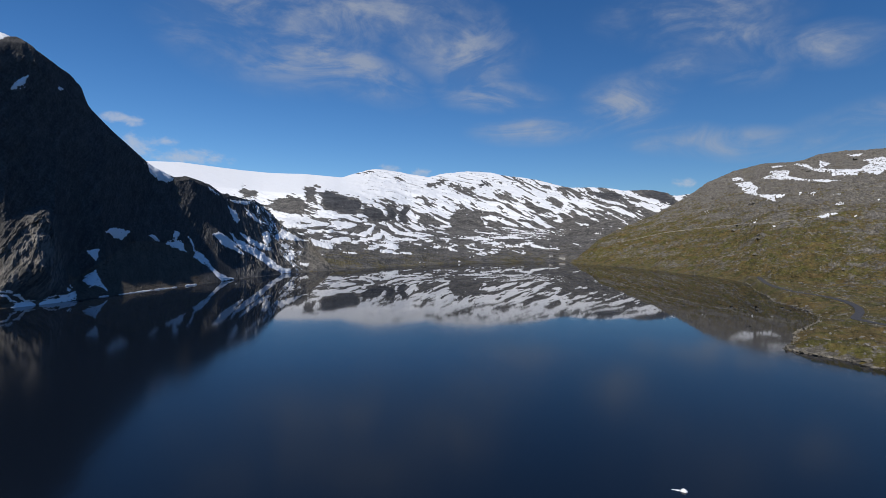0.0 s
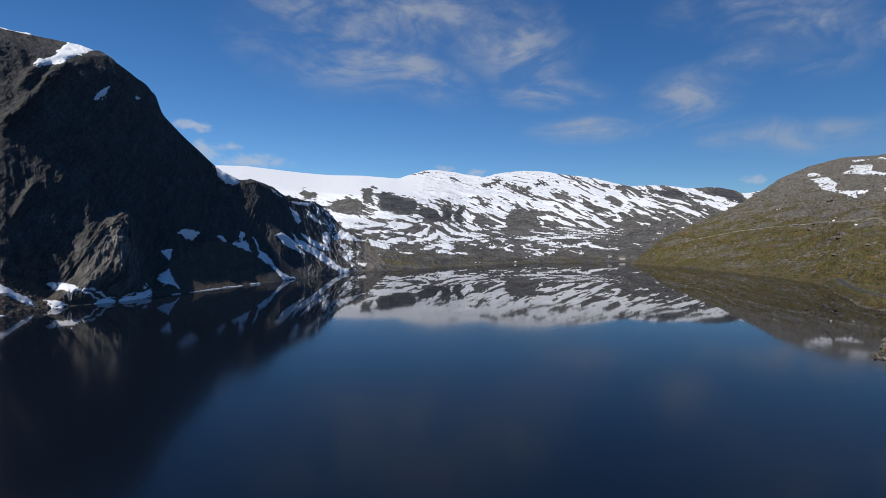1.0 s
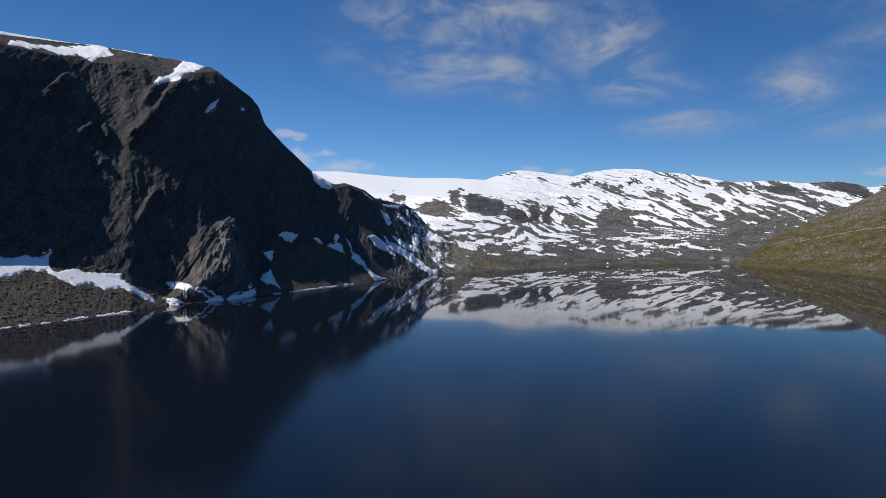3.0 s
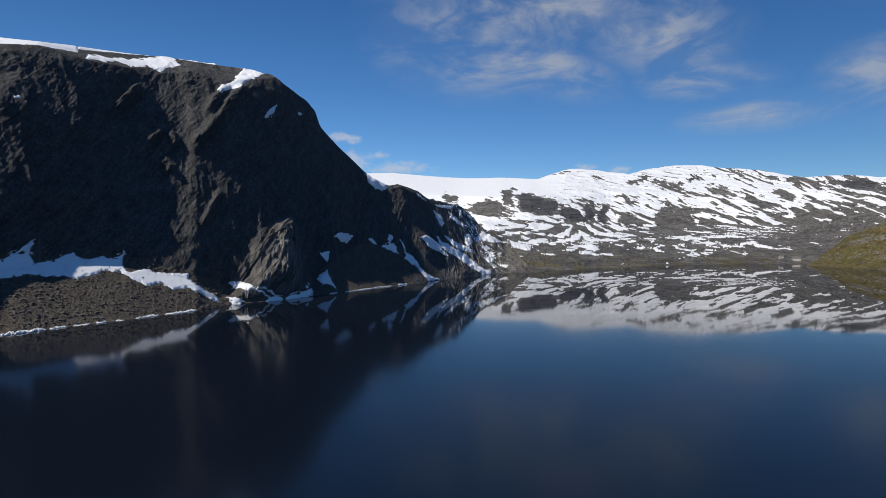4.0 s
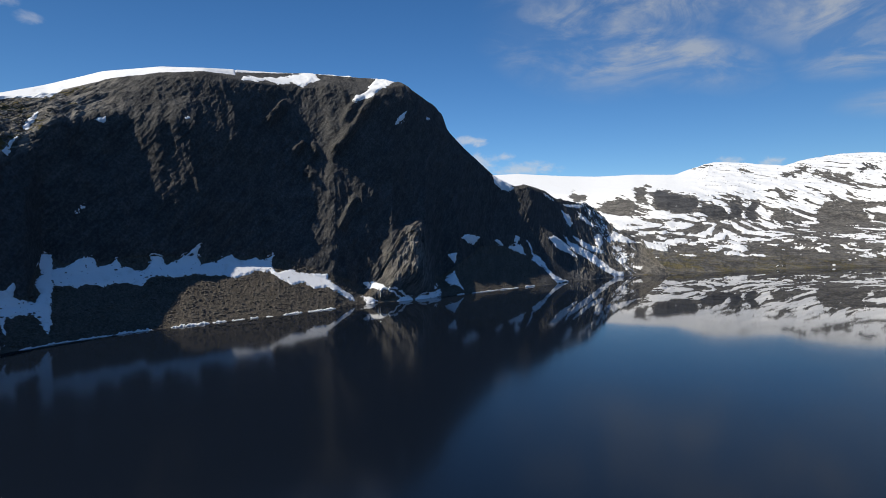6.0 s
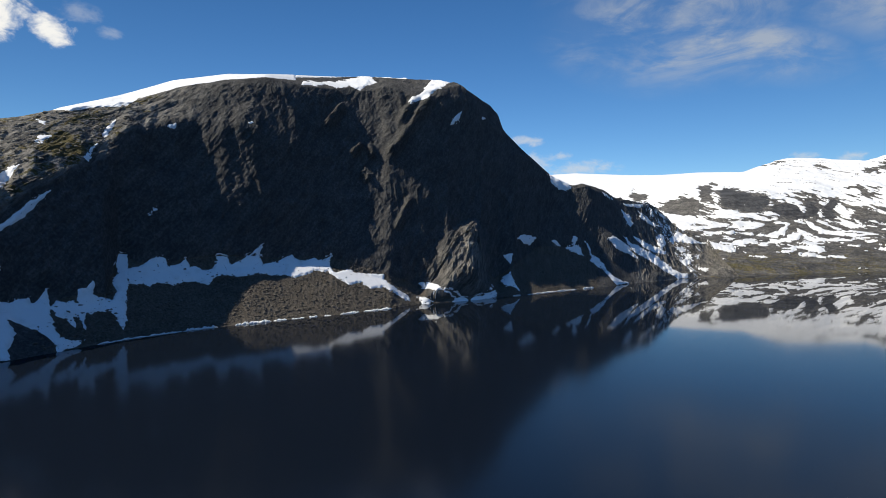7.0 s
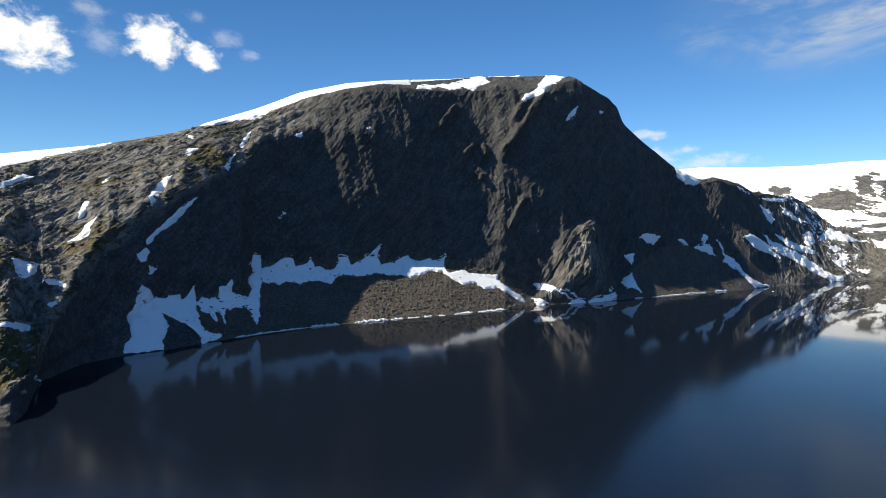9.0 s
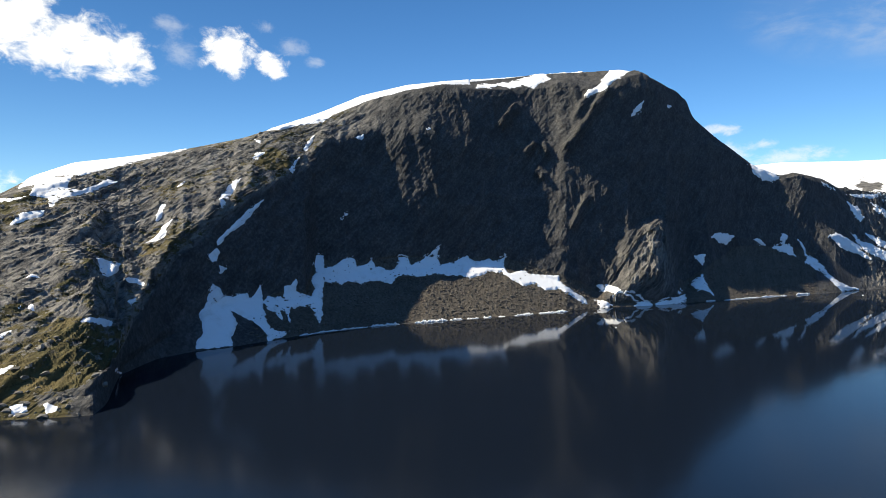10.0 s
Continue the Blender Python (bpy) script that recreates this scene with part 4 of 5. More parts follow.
fell_ob = grid_mesh("snowy_fell", fell.points(), ROCK_FAR, [("turf", np.interp(F_el, [-2, -1, 0.2, 2.2], [0.5, 0.3, 0.05, -0.4])), ("scree", dark_crag), ("pale", 0.3 + 0 * A)], smooth_faces=False)
P, Q = fell.points(), fell.normals()
field = snow - 0.5 + 0.08 * fractal(P[..., 0], P[..., 1], P[..., 2], 22, 3, 0.6, 97)
keepv = (field > -0.06) & (fell.seg > 1.02) & (P[..., 2] > 3.5)
cell = keepv[:-1, :-1] | keepv[1:, :-1] | keepv[:-1, 1:] | keepv[1:, 1:]
even = P.copy()
for _ in range(4):
    even[1:-1, 1:-1] = (even[1:-1, 1:-1] * 2 + even[:-2, 1:-1] + even[2:, 1:-1] + even[1:-1, :-2] + even[1:-1, 2:]) / 6
w = np.clip(field * 6, 0, 1)[..., None]
snow_ob = grid_mesh("snow_cover", P * (1 - w) + even * w + Q * (np.clip(field * 40, -2.0, 1.5))[..., None], SNOW, keep=cell)
snow_ob.parent = fell_ob
tagged(snow_ob, "white melting snow in streaks and sheets", kind="stuff")
tagged(fell_ob, "broad grey fell streaked with melting snow under a white ice dome", "mountain")

# ---- the green hillside with the road ----
ORIGIN_R = (6.5, -8.8, 42.9)
SHORE_R = [(-184, 900), (-140, 600), (-90, 500), (-60, 520), (-46, 560), (-40, 600), (-36, 640), (-33.4, 700), (-31.4, 808), (-26.6, 961), (-21.4, 1154), (-17, 1283), (-14, 1400)]
CREST_R = [(-184, 4), (-140, 5), (-90, 7), (-60, 8), (-45, 8.3)] + [(-42.10, 8.26), (-39.58, 8.30), (-37.62, 8.17), (-36.41, 7.68), (-35.58, 7.58), (-33.42, 7.61), (-31.17, 7.06), (-30.25, 6.64), (-28.84, 6.00), (-27.89, 5.23), (-26.43, 4.29), (-23.91, 2.83), (-21.30, 1.70), (-19.15, 0.54)] + [(-17.0, -1.45), (-16.0, -2.0), (-14, -2.2)]
az = bearings((-184.0, -46.0, 1.5), (-46.0, -15.0, 0.064))
hill = Landform(ORIGIN_R, az)
r0 = table(SHORE_R, az)
e_crest = table(CREST_R, az)
shore = (r0, np.zeros_like(r0))
e_turf = np.minimum(np.interp(az, [-45, -36, -30, -22, -17], [0.8, 0.2, -0.6, -0.9, -1.35]), e_crest - 0.1)
meadow = hill.ray(*shore, e_turf, np.full_like(az, 0.13))
brow = hill.ray(*meadow, np.maximum(e_crest - 0.7, e_turf + 0.06), np.full_like(az, 0.21))
top = hill.ray(*brow, e_crest, np.tan(np.radians(e_crest)) + 0.1)
back1, back2 = (top[0] + 150, top[1] - 4), (top[0] + 900, np.full_like(r0, -20.0))
hill.rows([(np.minimum(r0 - 20, 150.0), np.full_like(r0, -7.0)), (r0 - 6, np.full_like(r0, -2.0)), shore, meadow, brow, top, back1, back2], [95, 4, 90, 130, 36, 6, 5])
hill.eased(2)
hill.place()
PENINSULA = [(391.4, 584.0), (352.6, 509.1), (299.0, 412.3), (281.2, 359.9), (267.9, 326.6), (240.3, 295.5), (201.2, 258.0), (181.0, 232.1), (163.6, 215.5), (167.9, 203.9), (174.4, 191.5), (176.5, 176.8), (177.8, 151.3), (1446.4, 1347.0), (1155.3, 1253.1), (614.0, 833.6), (501.1, 753.5)]
ROAD = [(442.8, 655.8), (365.5, 521.6), (330.5, 440.0), (324.3, 399.7), (311.1, 361.0), (290.9, 324.9), (267.5, 294.6), (241.3, 266.6), (236.8, 255.9), (236.1, 242.6), (237.9, 229.0), (233.3, 203.8)]
x, y = hill.x, hill.y
pen = inside(PENINSULA, x, y)
lump = fractal(x, y, 0 * x, 60, 5, 0.55, 101)
grit = fractal(x, y, hill.z, 9, 4, 0.6, 111, True)
pen_z = np.clip(0.42 * (pen + 4 * lump * np.clip(1.5 - pen / 30, 0, 1)), -6, 4.0 + 2 * lump) + np.clip(pen - 12, 0, 90) * 0.05
hill.z = np.maximum(hill.z, pen_z)
seg = hill.seg
slabs = fractal((x + y) / 70, (y - x) / 26, hill.z / 16, 1.0, 5, 0.55, 121, True)
wild = np.clip((hill.z - 1) / 12, 0, 1) * np.clip(5.4 - seg, 0.2, 1)
knobs = fractal(x / 30, y / 30, hill.z / 12, 1.0, 5, 0.62, 131, True)
ledges = fractal((x * 0.82 + y * 0.57) / 34, hill.r / 9, hill.z / 7, 1.0, 4, 0.6, 141, True)
hill.z = hill.z + wild * (2.6 * ledges + 5.0 * slabs + 5.0 * lump + 1.2 * grit + 3.6 * knobs * np.clip(0.4 + hill.z / 60, 0, 1.3)) + np.clip(pen / 6, 0, 1) * 0.7 * grit * (hill.z < 12)


def spline(points, step):
    """Evenly spaced places along a smooth line through the points."""
    P = np.array(points)
    P = np.concatenate([[2 * P[0] - P[1]], P, [2 * P[-1] - P[-2]]])
    out = []
    for a, b, c, d in zip(P, P[1:], P[2:], P[3:]):
        for t in np.linspace(0, 1, 12, endpoint=False):
            out.append(0.5 * (2 * b + (c - a) * t + (2 * a - 5 * b + 4 * c - d) * t * t + (3 * b - a - 3 * c + d) * t ** 3))
    out = np.array(out + [P[-2]])
    s = np.concatenate([[0], np.cumsum(np.linalg.norm(np.diff(out, axis=0), axis=1))])
    at = np.arange(0, s[-1], step)
    return np.stack([np.interp(at, s, out[:, k]) for k in (0, 1)], axis=-1)


road_line = spline(ROAD, 3.0)
ROAD_Z = 7.0
gap = np.full(x.shape, 1e9)
for q in road_line:
    gap = np.minimum(gap, (x - q[0]) ** 2 + (y - q[1]) ** 2)
gap = np.sqrt(gap)
blend = np.clip((13 - gap) / 8.5, 0, 1)
hill.z = hill.z * (1 - blend) + (ROAD_Z - 0.25) * blend
R_el = np.degrees(np.arctan2(hill.z - ORIGIN_R[2], hill.r))
turf_zone = np.interp(R_el, [-12, -3, 1.0, 3.0, 5.0, 8], [0.72, 0.70, 0.66, 0.46, 0.25, 0.12]) - 0.45 * np.clip(1 - hill.z / 0.9, 0, 1) * (pen > -4)
hill.place()
hill_ob = grid_mesh("hillside", hill.points(), ROCK_HILL, [("pale", 0.5 * np.clip(hill.z / 5, 0, 1)), ("turf", turf_zone), ("scree", np.clip(0.5 - hill.z, 0, 1) * 0.6)], smooth_faces=False)
tagged(hill_ob, "green and brown moorland hillside with grey rock outcrops", "hillside")
R_points, R_normals = hill.points(), hill.normals()


def on_hill(*outlines, front=4.999, **more):
    more.setdefault("ragged", 0.28)
    return snow_patch(hill, R_points, R_normals, R_el, front, *outlines, **more)


on_hill([(-30.86, 6.41), (-31.65, 6.43), (-32.11, 6.15), (-31.10, 6.14)])
on_hill([(-31.20, 5.93), (-32.47, 6.04), (-33.11, 5.45), (-32.94, 5.00), (-33.57, 4.83), (-35.21, 4.78), (-35.01, 4.54), (-34.36, 4.46), (-34.59, 4.15), (-34.15, 4.31), (-33.26, 4.69), (-32.04, 5.03), (-31.76, 5.55)])
on_hill([(-33.36, 6.25), (-33.88, 6.58), (-34.09, 6.92), (-35.51, 6.90), (-35.39, 6.41), (-36.44, 6.12), (-39.17, 5.84), (-38.47, 5.73), (-36.03, 5.99), (-34.32, 6.21)])
on_hill([(-33.87, 7.24), (-34.64, 7.39), (-35.24, 7.31), (-34.39, 7.16)])
on_hill([(-35.79, 7.47), (-36.75, 7.36), (-37.24, 7.00), (-37.73, 6.87), (-37.64, 7.60), (-38.44, 7.30), (-37.85, 6.96), (-38.65, 6.81), (-40.38, 6.70), (-41.11, 7.12), (-40.96, 7.36), (-40.36, 7.40), (-41.83, 7.61), (-42.12, 7.49), (-42.14, 6.59), (-41.68, 6.16), (-41.31, 6.28), (-40.38, 6.47), (-40.20, 6.25), (-38.46, 6.25), (-38.65, 6.53), (-37.45, 6.69)])
on_hill([(-39.59, 7.97), (-40.65, 7.98), (-40.35, 7.77), (-39.78, 7.82)])
on_hill([(-37.54, 2.81), (-39.31, 3.26), (-38.92, 3.03), (-37.94, 2.66)])
on_hill([(-39.89, 2.87), (-40.53, 3.01), (-40.27, 2.82)])
on_hill([(-36.14, 5.00), (-36.55, 4.99), (-36.27, 4.75)])
on_hill([(-36.88, 4.88), (-37.49, 4.95), (-37.29, 4.76)])
on_hill([(-38.50, 4.63), (-39.20, 4.74), (-38.89, 4.56)])
on_hill([(-38.71, 3.85), (-39.45, 3.93), (-39.10, 3.75)])
on_hill([(-41.54, 4.19), (-41.90, 4.27), (-41.76, 4.09)])
on_hill([(-28.71, 3.36), (-29.04, 3.46), (-28.90, 3.19)])
on_hill([(-32.64, 2.39), (-33.18, 2.49), (-32.87, 2.29)])
on_hill([(-34.20, 2.03), (-34.63, 2.13), (-34.42, 1.93)])

# ---- the road ----
ASPHALT = plain("worn asphalt", (0.045, 0.044, 0.046), 0.85, 0.8, 0.25)
STONE = plain("pale stone", (0.22, 0.205, 0.18), 0.9, 2.0, 0.35, 0.5, 0.1)
t_dir = np.gradient(road_line, axis=0)
t_dir /= np.linalg.norm(t_dir, axis=1, keepdims=True)
side = np.stack([t_dir[:, 1], -t_dir[:, 0]], axis=-1)
cross = [(-2.6, -0.9), (-2.2, 0.05), (0, 0.12), (2.2, 0.05), (2.6, -0.9)]
RV = np.stack([np.concatenate([road_line + side * o, np.full((len(road_line), 1), ROAD_Z + h)], axis=-1) for o, h in cross], axis=1)
road = tagged(grid_mesh("road", RV, ASPHALT, smooth_faces=False), "narrow winding grey asphalt road along the lakeside slope", "road", kind="structure")

# ---- loose stones ----
PHI = (1 + 5 ** 0.5) / 2
ICO_V = np.array([(-1, PHI, 0), (1, PHI, 0), (-1, -PHI, 0), (1, -PHI, 0), (0, -1, PHI), (0, 1, PHI), (0, -1, -PHI), (0, 1, -PHI), (PHI, 0, -1), (PHI, 0, 1), (-PHI, 0, -1), (-PHI, 0, 1)]) / 1.9
ICO_F = np.array([(0, 11, 5), (0, 5, 1), (0, 1, 7), (0, 7, 10), (0, 10, 11), (1, 5, 9), (5, 11, 4), (11, 10, 2), (10, 7, 6), (7, 1, 8), (3, 9, 4), (3, 4, 2), (3, 2, 6), (3, 6, 8), (3, 8, 9), (4, 9, 5), (2, 4, 11), (6, 2, 10), (8, 6, 7), (9, 8, 1)])
rng = np.random.default_rng(5)


def stone_field(name, places, sizes, mat, label, category="stones"):
    """Many angular stones as one mesh."""
    k = len(places)
    V = ICO_V[None] * (1 + 0.5 * rng.uniform(-1, 1, (k, 12, 1)))
    V = V * rng.uniform(0.6, 1.25, (k, 1, 3))
    a = rng.uniform(0, 2 * np.pi, k)
    c, s_ = np.cos(a)[:, None], np.sin(a)[:, None]
    V = np.stack([V[..., 0] * c - V[..., 1] * s_, V[..., 0] * s_ + V[..., 1] * c, V[..., 2] * 0.65], axis=-1) * sizes[:, None, None]
    V = V + places[:, None]
    faces = (ICO_F[None] + 12 * np.arange(k)[:, None, None]).reshape(-1, 3)
    me = bpy.data.meshes.new(name)
    me.vertices.add(k * 12)
    me.vertices.foreach_set("co", V.astype(np.float32).reshape(-1))
    me.loops.add(len(faces) * 3)
    me.loops.foreach_set("vertex_index", faces.astype(np.int32).reshape(-1))
    me.polygons.add(len(faces))
    me.polygons.foreach_set("loop_start", np.arange(0, len(faces) * 3, 3, dtype=np.int32))
    me.materials.append(mat)
    me.update(calc_edges=True)
    me.shade_flat()
    return tagged(new(name, me), label, category, kind="stuff")


def scattered(points, weight, count):
    """Places picked from a grid in proportion to a weight."""
    p = weight.reshape(-1).astype(np.float64)
    pick = rng.choice(p.size, count, p=p / p.sum())
    return points.reshape(-1, 3)[pick]


SCREE_STONE = plain("scree stone", (0.085, 0.075, 0.063), 0.95, 0.7, 0.45, 0.5, 0.1)
SHORE_STONE = plain("shore stone", (0.13, 0.118, 0.096), 0.95, 0.5, 0.5, 0.5, 0.1)
GREY_STONE = plain("lichened boulder", (0.135, 0.125, 0.108), 0.95, 0.6, 0.4, 0.5, 0.1)
area = np.broadcast_to(np.gradient(mountain.r, axis=0) * mountain.r, mountain.r.shape).clip(0, 50)
q = scattered(L_points, scree_l * area * (mountain.seg > 1.03) * (mountain.seg < 2), 8000)
stone_field("scree_stones", q, 0.25 + 0.8 * rng.random(len(q)) ** 3, SCREE_STONE, "grey-brown angular scree stones on the slope above the water")
q = scattered(L_points, near_l * area * (az_l[None] > 66) * (az_l[None] < 96) * (mountain.seg > 1.05) * (mountain.seg < 4), 2400)
stone_field("boulders", q, 0.25 + 1.1 * rng.random(len(q)) ** 4, GREY_STONE, "grey boulders strewn over the rocky hill above the shore")
area = np.broadcast_to(np.gradient(hill.r, axis=0) * hill.r, hill.r.shape).clip(0, 60)
q = scattered(R_points, area * (hill.z > 0.3) * (hill.z < 120) * (hill.az[None] > -46) * (gap > 5), 7000)
stone_field("hill_stones", q, 0.3 + 1.0 * rng.random(len(q)) ** 6, GREY_STONE, "pale stones scattered over the turf of the hillside")

shoreline = np.exp(-((hill.z - 0.35) / 0.5) ** 2) * (pen > -12) * (hill.az[None] > -46)
q = scattered(R_points, area * shoreline, 420)
stone_field("shore_stones", q, 0.2 + 1.3 * rng.random(len(q)) ** 4, SHORE_STONE, "grey-brown angular stones piled along the green lake shore")


def lump(name, w, d, h, mat, seed, rings=7, seg_=12, power=1.0):
    """A low rounded lump with an uneven surface, sitting on its base."""
    bm = bmesh.new()
    rows_ = []
    for i in range(rings):
        f = i / (rings - 1) * math.pi / 2
        row = []
        for j in range(seg_):
            a = 2 * math.pi * j / seg_
            wob = 1 + 0.28 * noise.noise((math.cos(a) * 1.4 + seed, math.sin(a) * 1.4, i * 0.35))
            row.append(bm.verts.new((w / 2 * math.cos(a) * math.cos(f) * wob, d / 2 * math.sin(a) * math.cos(f) * wob, h * math.sin(f) ** power * (1 + 0.2 * noise.noise((a, seed, i * 0.5))) - 0.1)))
        rows_.append(row)
    for i in range(rings - 1):
        for j in range(seg_):
            bm.faces.new((rows_[i][j], rows_[i][(j + 1) % seg_], rows_[i + 1][(j + 1) % seg_], rows_[i + 1][j]))
    bmesh.ops.remove_doubles(bm, verts=bm.verts, dist=0.01)
    me = bpy.data.meshes.new(name)
    bm.to_mesh(me)
    bm.free()
    me.materials.append(mat)
    for f in me.polygons:
        f.use_smooth = True
    return new(name, me)


def outcrop_mesh(seed):
    """A low angular back of bare rock, longer than wide."""
    bm = bmesh.new()
    bmesh.ops.create_icosphere(bm, subdivisions=2, radius=1.0)
    for v in bm.verts:
        k = 1 + 0.35 * noise.noise(v.co * 1.3 + Vector((seed * 7.1, 0, 0))) + 0.22 * noise.noise(v.co * 3.1 + Vector((0, seed * 3.7, 0)))
        v.co = Vector((v.co.x * k, v.co.y * k * 0.5, max(v.co.z, -0.4) * k * 0.32))
    me = bpy.data.meshes.new("rock_outcrop")
    bm.to_mesh(me)
    bm.free()
    me.materials.append(OUTCROP)
    return me


# bare rock backs that stand out of the hillside's turf, along its contours
OUTCROP = plain("bare grey rock", (0.135, 0.125, 0.108), 0.95, 0.35, 0.45, 0.8, 0.4)
shapes = [outcrop_mesh(k) for k in range(6)]
weight = area * (hill.z > 6) * (hill.az[None] > -45) * (hill.seg > 2.05) * (hill.seg < 4.8) * (gap > 14) * np.clip(0.25 + hill.z / 120, 0, 1)
for i, q in enumerate(scattered(R_points, weight, 220)):
    ob = new("rock_outcrop", shapes[i % 6])
    ob.parent = hill_ob
    size = (2.5 + 7 * rng.random() ** 2.5) * (0.8 + q[2] / 250)
    ob.matrix_basis = pose(q[0], q[1], q[2] - 0.09 * size, 10 * rng.random() - 5, 8 * rng.random() - 4, 52 + 40 * rng.random() - 20) @ Matrix.Diagonal((size, size, size * (0.7 + 0.6 * rng.random()), 1))

# stones set along the lake side of the road
first_stone = tagged(lump("edge_stone", 1.1, 0.8, 0.75, STONE, 3.0, 5, 8), "pale rough stone set beside the asphalt road", "stone", "stones along the road")
k = 0
for i in range(6, len(road_line) - 4, 2):
    q = road_line[i] - side[i] * 4.0 if i % 3 else road_line[i] + side[i] * 4.2
    m = pose(q[0], q[1], ROAD_Z - 0.35, 0, 0, i * 47) @ Matrix.Scale(0.45 + 0.5 * ((i * 7) % 5) / 5, 4)
    if k == 0:
        first_stone.matrix_basis = m
    else:
        c_ = copy_thing(first_stone, pose(q[0], q[1], ROAD_Z - 0.35, 0, 0, i * 47))
        c_.scale = (0.45 + 0.5 * ((i * 7) % 5) / 5,) * 3
    k += 1

# ---- ice and snow left at the water's edge ----
def ice_strip(a0, a1, high):
    """A thin undercut shelf of ice that follows the waterline, broken and tapering at its ends."""
    a = np.arange(a0 - 0.15, a1 + 0.15, 0.05)
    t = np.clip((a - a[0]) / (a[-1] - a[0]), 0, 1)
    k = fractal(a * 4, a * 0 + high, a * 0, 1.0, 4, 0.6, 231)
    k2 = fractal(a * 6, a * 0 + 9, a * 0, 1.0, 3, 0.6, 237)
    taper = np.clip(np.minimum(t, 1 - t) * 7, 0, 1) ** 0.6
    wide = taper * np.clip(1.5 + 2.6 * k, 0.15, 5)
    tall = taper * high * np.clip(0.75 + 0.8 * k2, 0.15, 1.5)
    r = np.interp(a, az_l, r0_l) - 0.6 + 0.9 * k2
    rows_ = [(r - wide * 0.5, -0.1 + 0 * r), (r - wide * 0.55, tall * 0.55), (r - wide * 0.35, tall * 0.9), (r + wide * 0.2, tall * 1.05), (r + wide * 0.9, tall * 1.0), (r + wide * 1.2, -0.2 + 0 * r)]
    V = np.stack([np.stack([ORIGIN_L[0] - np.sin(np.radians(a)) * q, ORIGIN_L[1] + np.cos(np.radians(a)) * q, h], axis=-1) for q, h in rows_], axis=0)
    return grid_mesh("ice_ledge", V, SNOW, smooth_faces=False)


ICE_SPANS = [(62.21, 65.10, 0.5), (58.99, 61.92, 0.9), (53.96, 57.22, 1.1), (52.42, 53.49, 0.7), (50.64, 51.71, 0.5), (49.35, 49.99, 0.7), (47.94, 48.40, 0.4), (45.02, 46.77, 0.9), (41.54, 44.28, 1.0), (27.88, 28.45, 0.8), (24.15, 26.94, 0.7), (23.23, 23.98, 0.8), (22.19, 23.10, 0.7), (20.48, 21.31, 1.6), (65.10, 69.04, 0.5), (60.46, 61.92, 0.6)]
for a0, a1, high in ICE_SPANS:
    bank = ice_strip(a0, a1, high)
    tagged(bank, "low ledge of old ice remaining along the waterline", "ice", "ice along the shore")

floe = lump("ice_floe", 1.3, 1.0, 0.55, SNOW, 8.0, 7, 14)
floe_tail = lump("thin_ice", 2.6, 0.7, 0.16, SNOW, 4.0, 4, 12)
floe_tail.parent = floe
floe_tail.matrix_basis = pose(-0.9, 0.25, 0, 0, 0, -8)
floe.matrix_basis = pose(54.8, 83.9, 0.02, 0, 0, -14)
tagged(floe, "small white floe of ice drifting on dark water", "ice floe")

# ---- cabins at the far end of the lake ----
WOOD = plain("weathered boards", (0.36, 0.34, 0.31), 0.85, 1.2, 0.3)
ROOF = plain("turf and tin roof", (0.11, 0.105, 0.10), 0.8, 0.8, 0.3)
PALE = plain("pale painted frame", (0.6, 0.6, 0.58), 0.6, 1.0, 0.08)
GLASS = plain("dark pane", (0.03, 0.035, 0.04), 0.1, 1.0, 0.1)


def box(bm, x0, y0, z0, x1, y1, z1):
    v = [bm.verts.new(q) for q in ((x0, y0, z0), (x1, y0, z0), (x1, y1, z0), (x0, y1, z0), (x0, y0, z1), (x1, y0, z1), (x1, y1, z1), (x0, y1, z1))]
    for f in ((3, 2, 1, 0), (4, 5, 6, 7), (0, 1, 5, 4), (1, 2, 6, 5), (2, 3, 7, 6), (3, 0, 4, 7)):
        bm.faces.new([v[i] for i in f])


def part(name, bm, mat, parent, label=""):
    me = bpy.data.meshes.new(name)
    bm.normal_update()
    bm.to_mesh(me)
    bm.free()
    me.materials.append(mat)
    ob = new(name, me)
    ob.parent = parent
    return tagged(ob, label) if label else ob


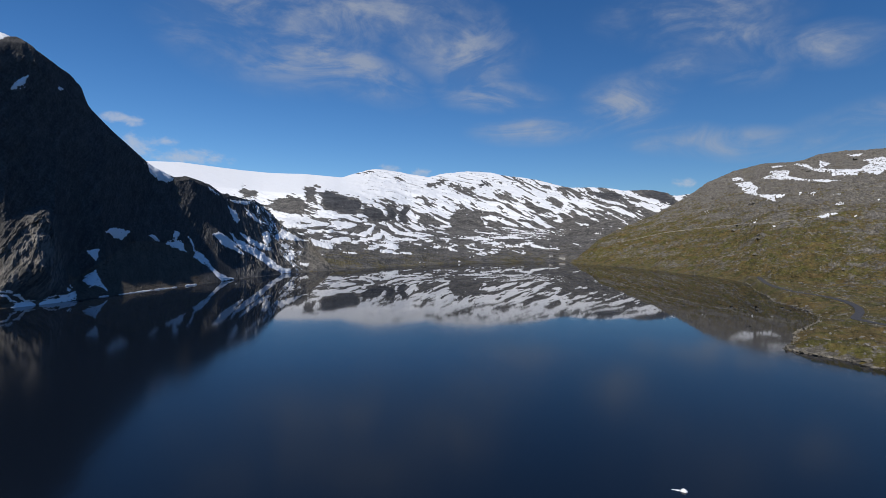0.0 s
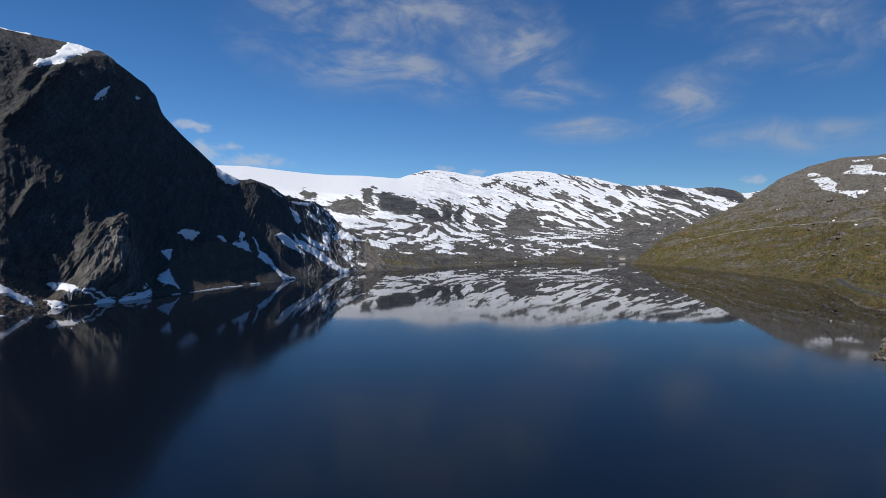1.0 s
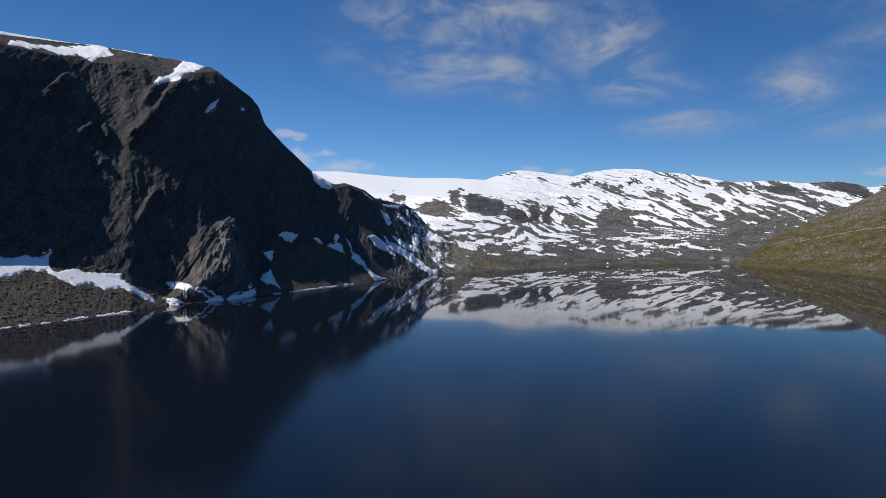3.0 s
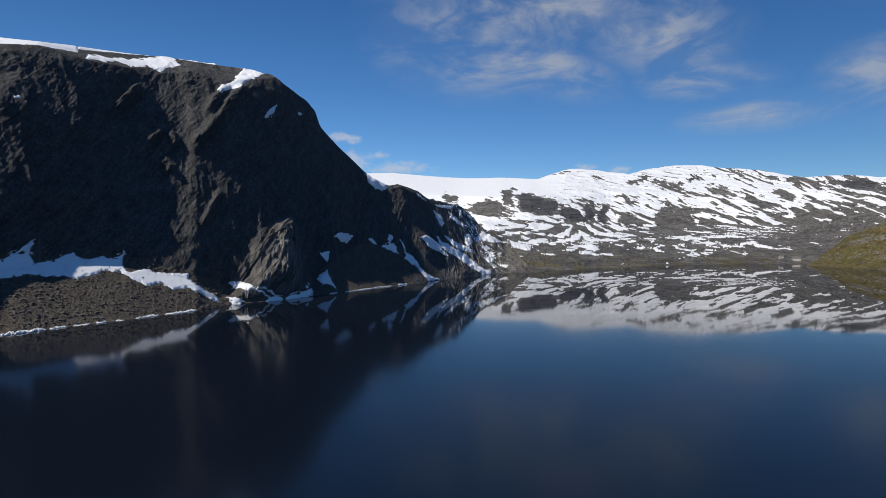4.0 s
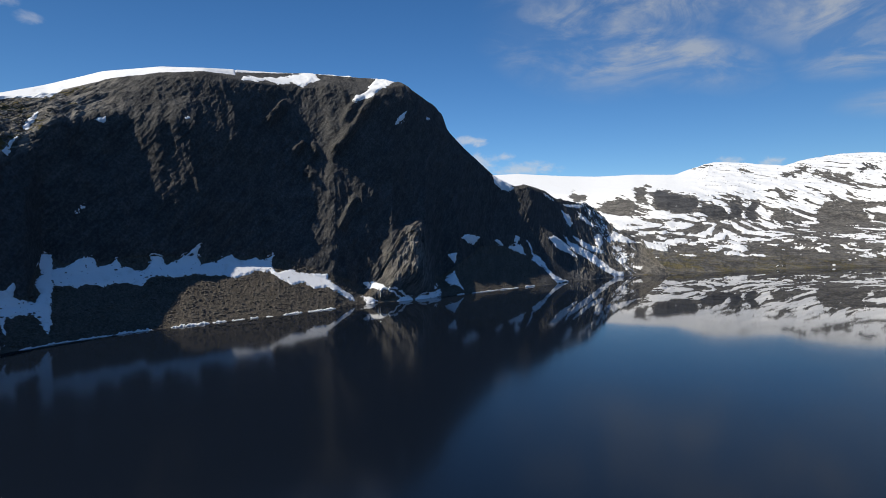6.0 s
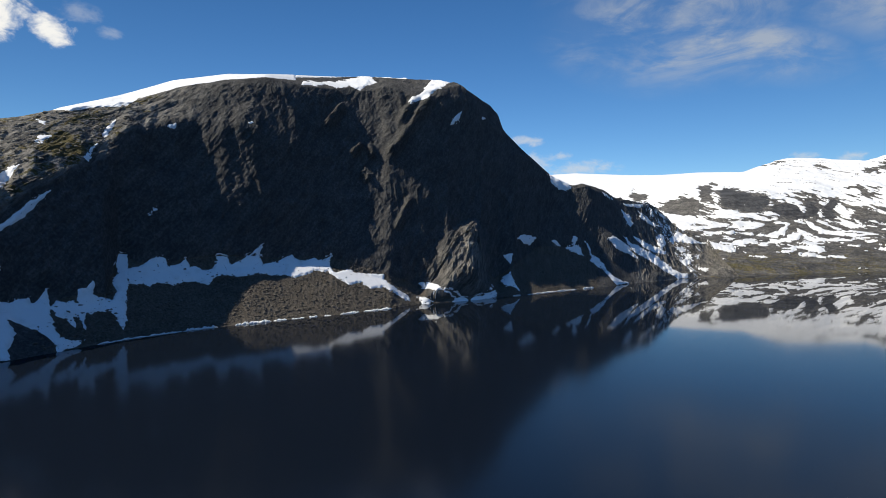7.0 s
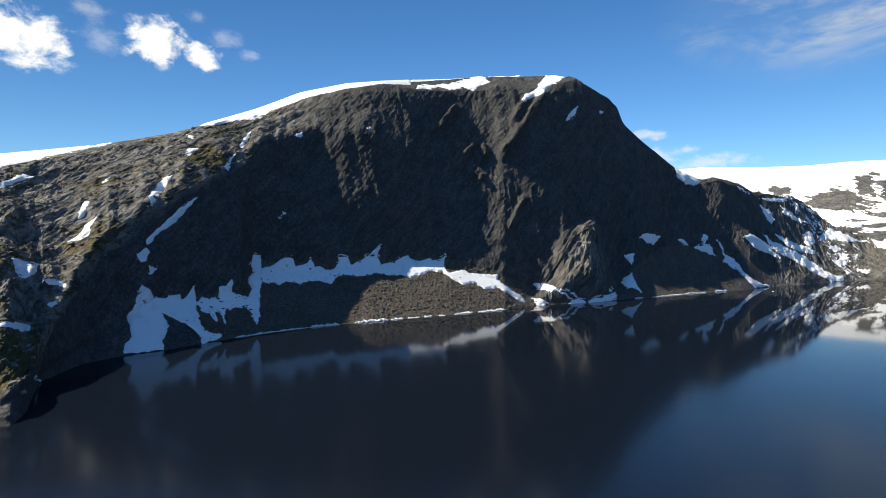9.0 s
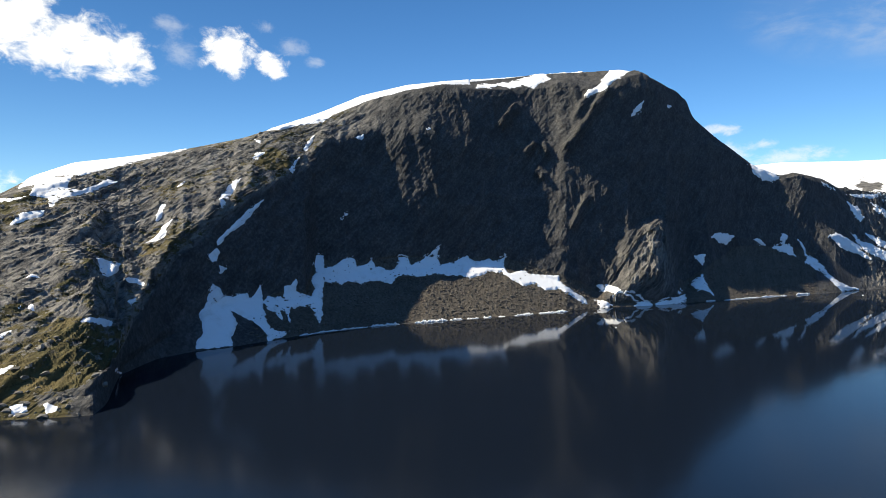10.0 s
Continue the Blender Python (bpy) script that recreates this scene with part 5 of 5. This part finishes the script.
def cabin(w, d, eave, ridge, label):
    top_ = new("cabin")
    bm = bmesh.new()
    prof = [(-d / 2, -1.5), (d / 2, -1.5), (d / 2, eave), (0, ridge), (-d / 2, eave)]
    a = [bm.verts.new((-w / 2, q, h)) for q, h in prof]
    b = [bm.verts.new((w / 2, q, h)) for q, h in prof]
    bm.faces.new(a[::-1]), bm.faces.new(b)
    for i in range(5):
        bm.faces.new((a[i], a[(i + 1) % 5], b[(i + 1) % 5], b[i]))
    part("wall", bm, WOOD, top_)
    for sgn in (-1, 1):
        bm = bmesh.new()
        run = d / 2 + 0.5
        drop = (ridge - eave) / (d / 2) * run
        pts = [(0, ridge + 0.05), (sgn * run, ridge - drop + 0.05), (sgn * run, ridge - drop + 0.3), (0, ridge + 0.3)]
        a = [bm.verts.new((-w / 2 - 0.5, q, h)) for q, h in pts]
        b = [bm.verts.new((w / 2 + 0.5, q, h)) for q, h in pts]
        bm.faces.new(a), bm.faces.new(b[::-1])
        for i in range(4):
            bm.faces.new((a[(i + 1) % 4], a[i], b[i], b[(i + 1) % 4]))
        bmesh.ops.recalc_face_normals(bm, faces=bm.faces)
        part("roof", bm, ROOF, top_)
    for cx in np.arange(-w / 2 + 1.8, w / 2 - 1.0, 3.0):
        bm = bmesh.new()
        box(bm, cx - 0.75, -d / 2 - 0.06, 0.9, cx + 0.75, -d / 2 + 0.02, 2.4)
        win = part("window", bm, PALE, top_)
        bm = bmesh.new()
        box(bm, cx - 0.6, -d / 2 - 0.09, 1.05, cx + 0.6, -d / 2 - 0.062, 2.25)
        part("pane", bm, GLASS, win)
    return tagged(top_, label, "cabin", "cabins by the lake")


def ground_at(form, px, py):
    k = np.argmin((form.x - px) ** 2 + (form.y - py) ** 2)
    return float(form.z.reshape(-1)[k])


house = cabin(15, 8, 5.0, 9.0, "grey wooden cabin with pale windows by the far shore")
house.matrix_basis = pose(397, 1392, max(ground_at(fell, 397, 1392), 0.4), 0, 0, -14)
shed = cabin(8, 6, 4.6, 7.8, "small dark weathered shed beside the lakeside cabin")
shed.matrix_basis = pose(368, 1396, max(ground_at(fell, 368, 1396), 0.4), 0, 0, 4)

# tiny scraps of ice drifting near the shore
for (px_, py_), wide in (((-236.0, 268.0), 0.9), ((-160.0, 520.0), 1.6), ((-176.0, 236.0), 0.7)):
    scrap = lump("ice_floe", wide, wide * 0.7, 0.35, SNOW, px_, 5, 10)
    scrap.matrix_basis = pose(px_, py_, 0.02, 0, 0, px_)
    tagged(scrap, "tiny white scrap of ice drifting near the shore", "ice floe")


# ---- the old track across the hillside ----
def on_slope(form, el, a, e):
    """The place on a slope at a bearing and elevation."""
    c = int(np.argmin(np.abs(form.az - a)))
    col = el[:, c]
    ok = np.where((col[1:] >= e) & (form.seg[1:, c] > 1))[0]
    k = int(ok[0]) + 1
    return Vector((float(form.x[k, c]), float(form.y[k, c]), float(form.z[k, c])))


GRAVEL = plain("pale gravel", (0.19, 0.175, 0.145), 0.95, 0.5, 0.35, 0.4, 0.1)
TRACK = [(-21.33, 0.40), (-23.43, 0.88), (-25.48, 1.35), (-27.96, 1.70), (-30.82, 2.03), (-33.54, 2.24), (-36.52, 2.52), (-38.53, 3.09), (-39.69, 3.54)]
line = []
for (a0, e0), (a1, e1) in zip(TRACK, TRACK[1:]):
    for f in np.linspace(0, 1, 14, endpoint=False):
        line.append(on_slope(hill, R_el, a0 + (a1 - a0) * f, e0 + (e1 - e0) * f))
line = np.array(line)
for _ in range(2):
    line[1:-1] = line[1:-1] * 0.5 + (line[:-2] + line[2:]) * 0.25
d_ = np.gradient(line, axis=0)
d_ /= np.linalg.norm(d_, axis=1, keepdims=True)
s_ = np.stack([d_[:, 1], -d_[:, 0], 0 * d_[:, 0]], axis=-1)
TV = np.stack([line + s_ * o + np.array([0, 0, h]) for o, h in ((-2.8, -2.2), (-1.4, 0.1), (1.4, 0.1), (2.8, -2.2))], axis=1)
track = tagged(grid_mesh("track", TV, GRAVEL, smooth_faces=False), "pale old gravel track crossing the hillside", "track", kind="structure")
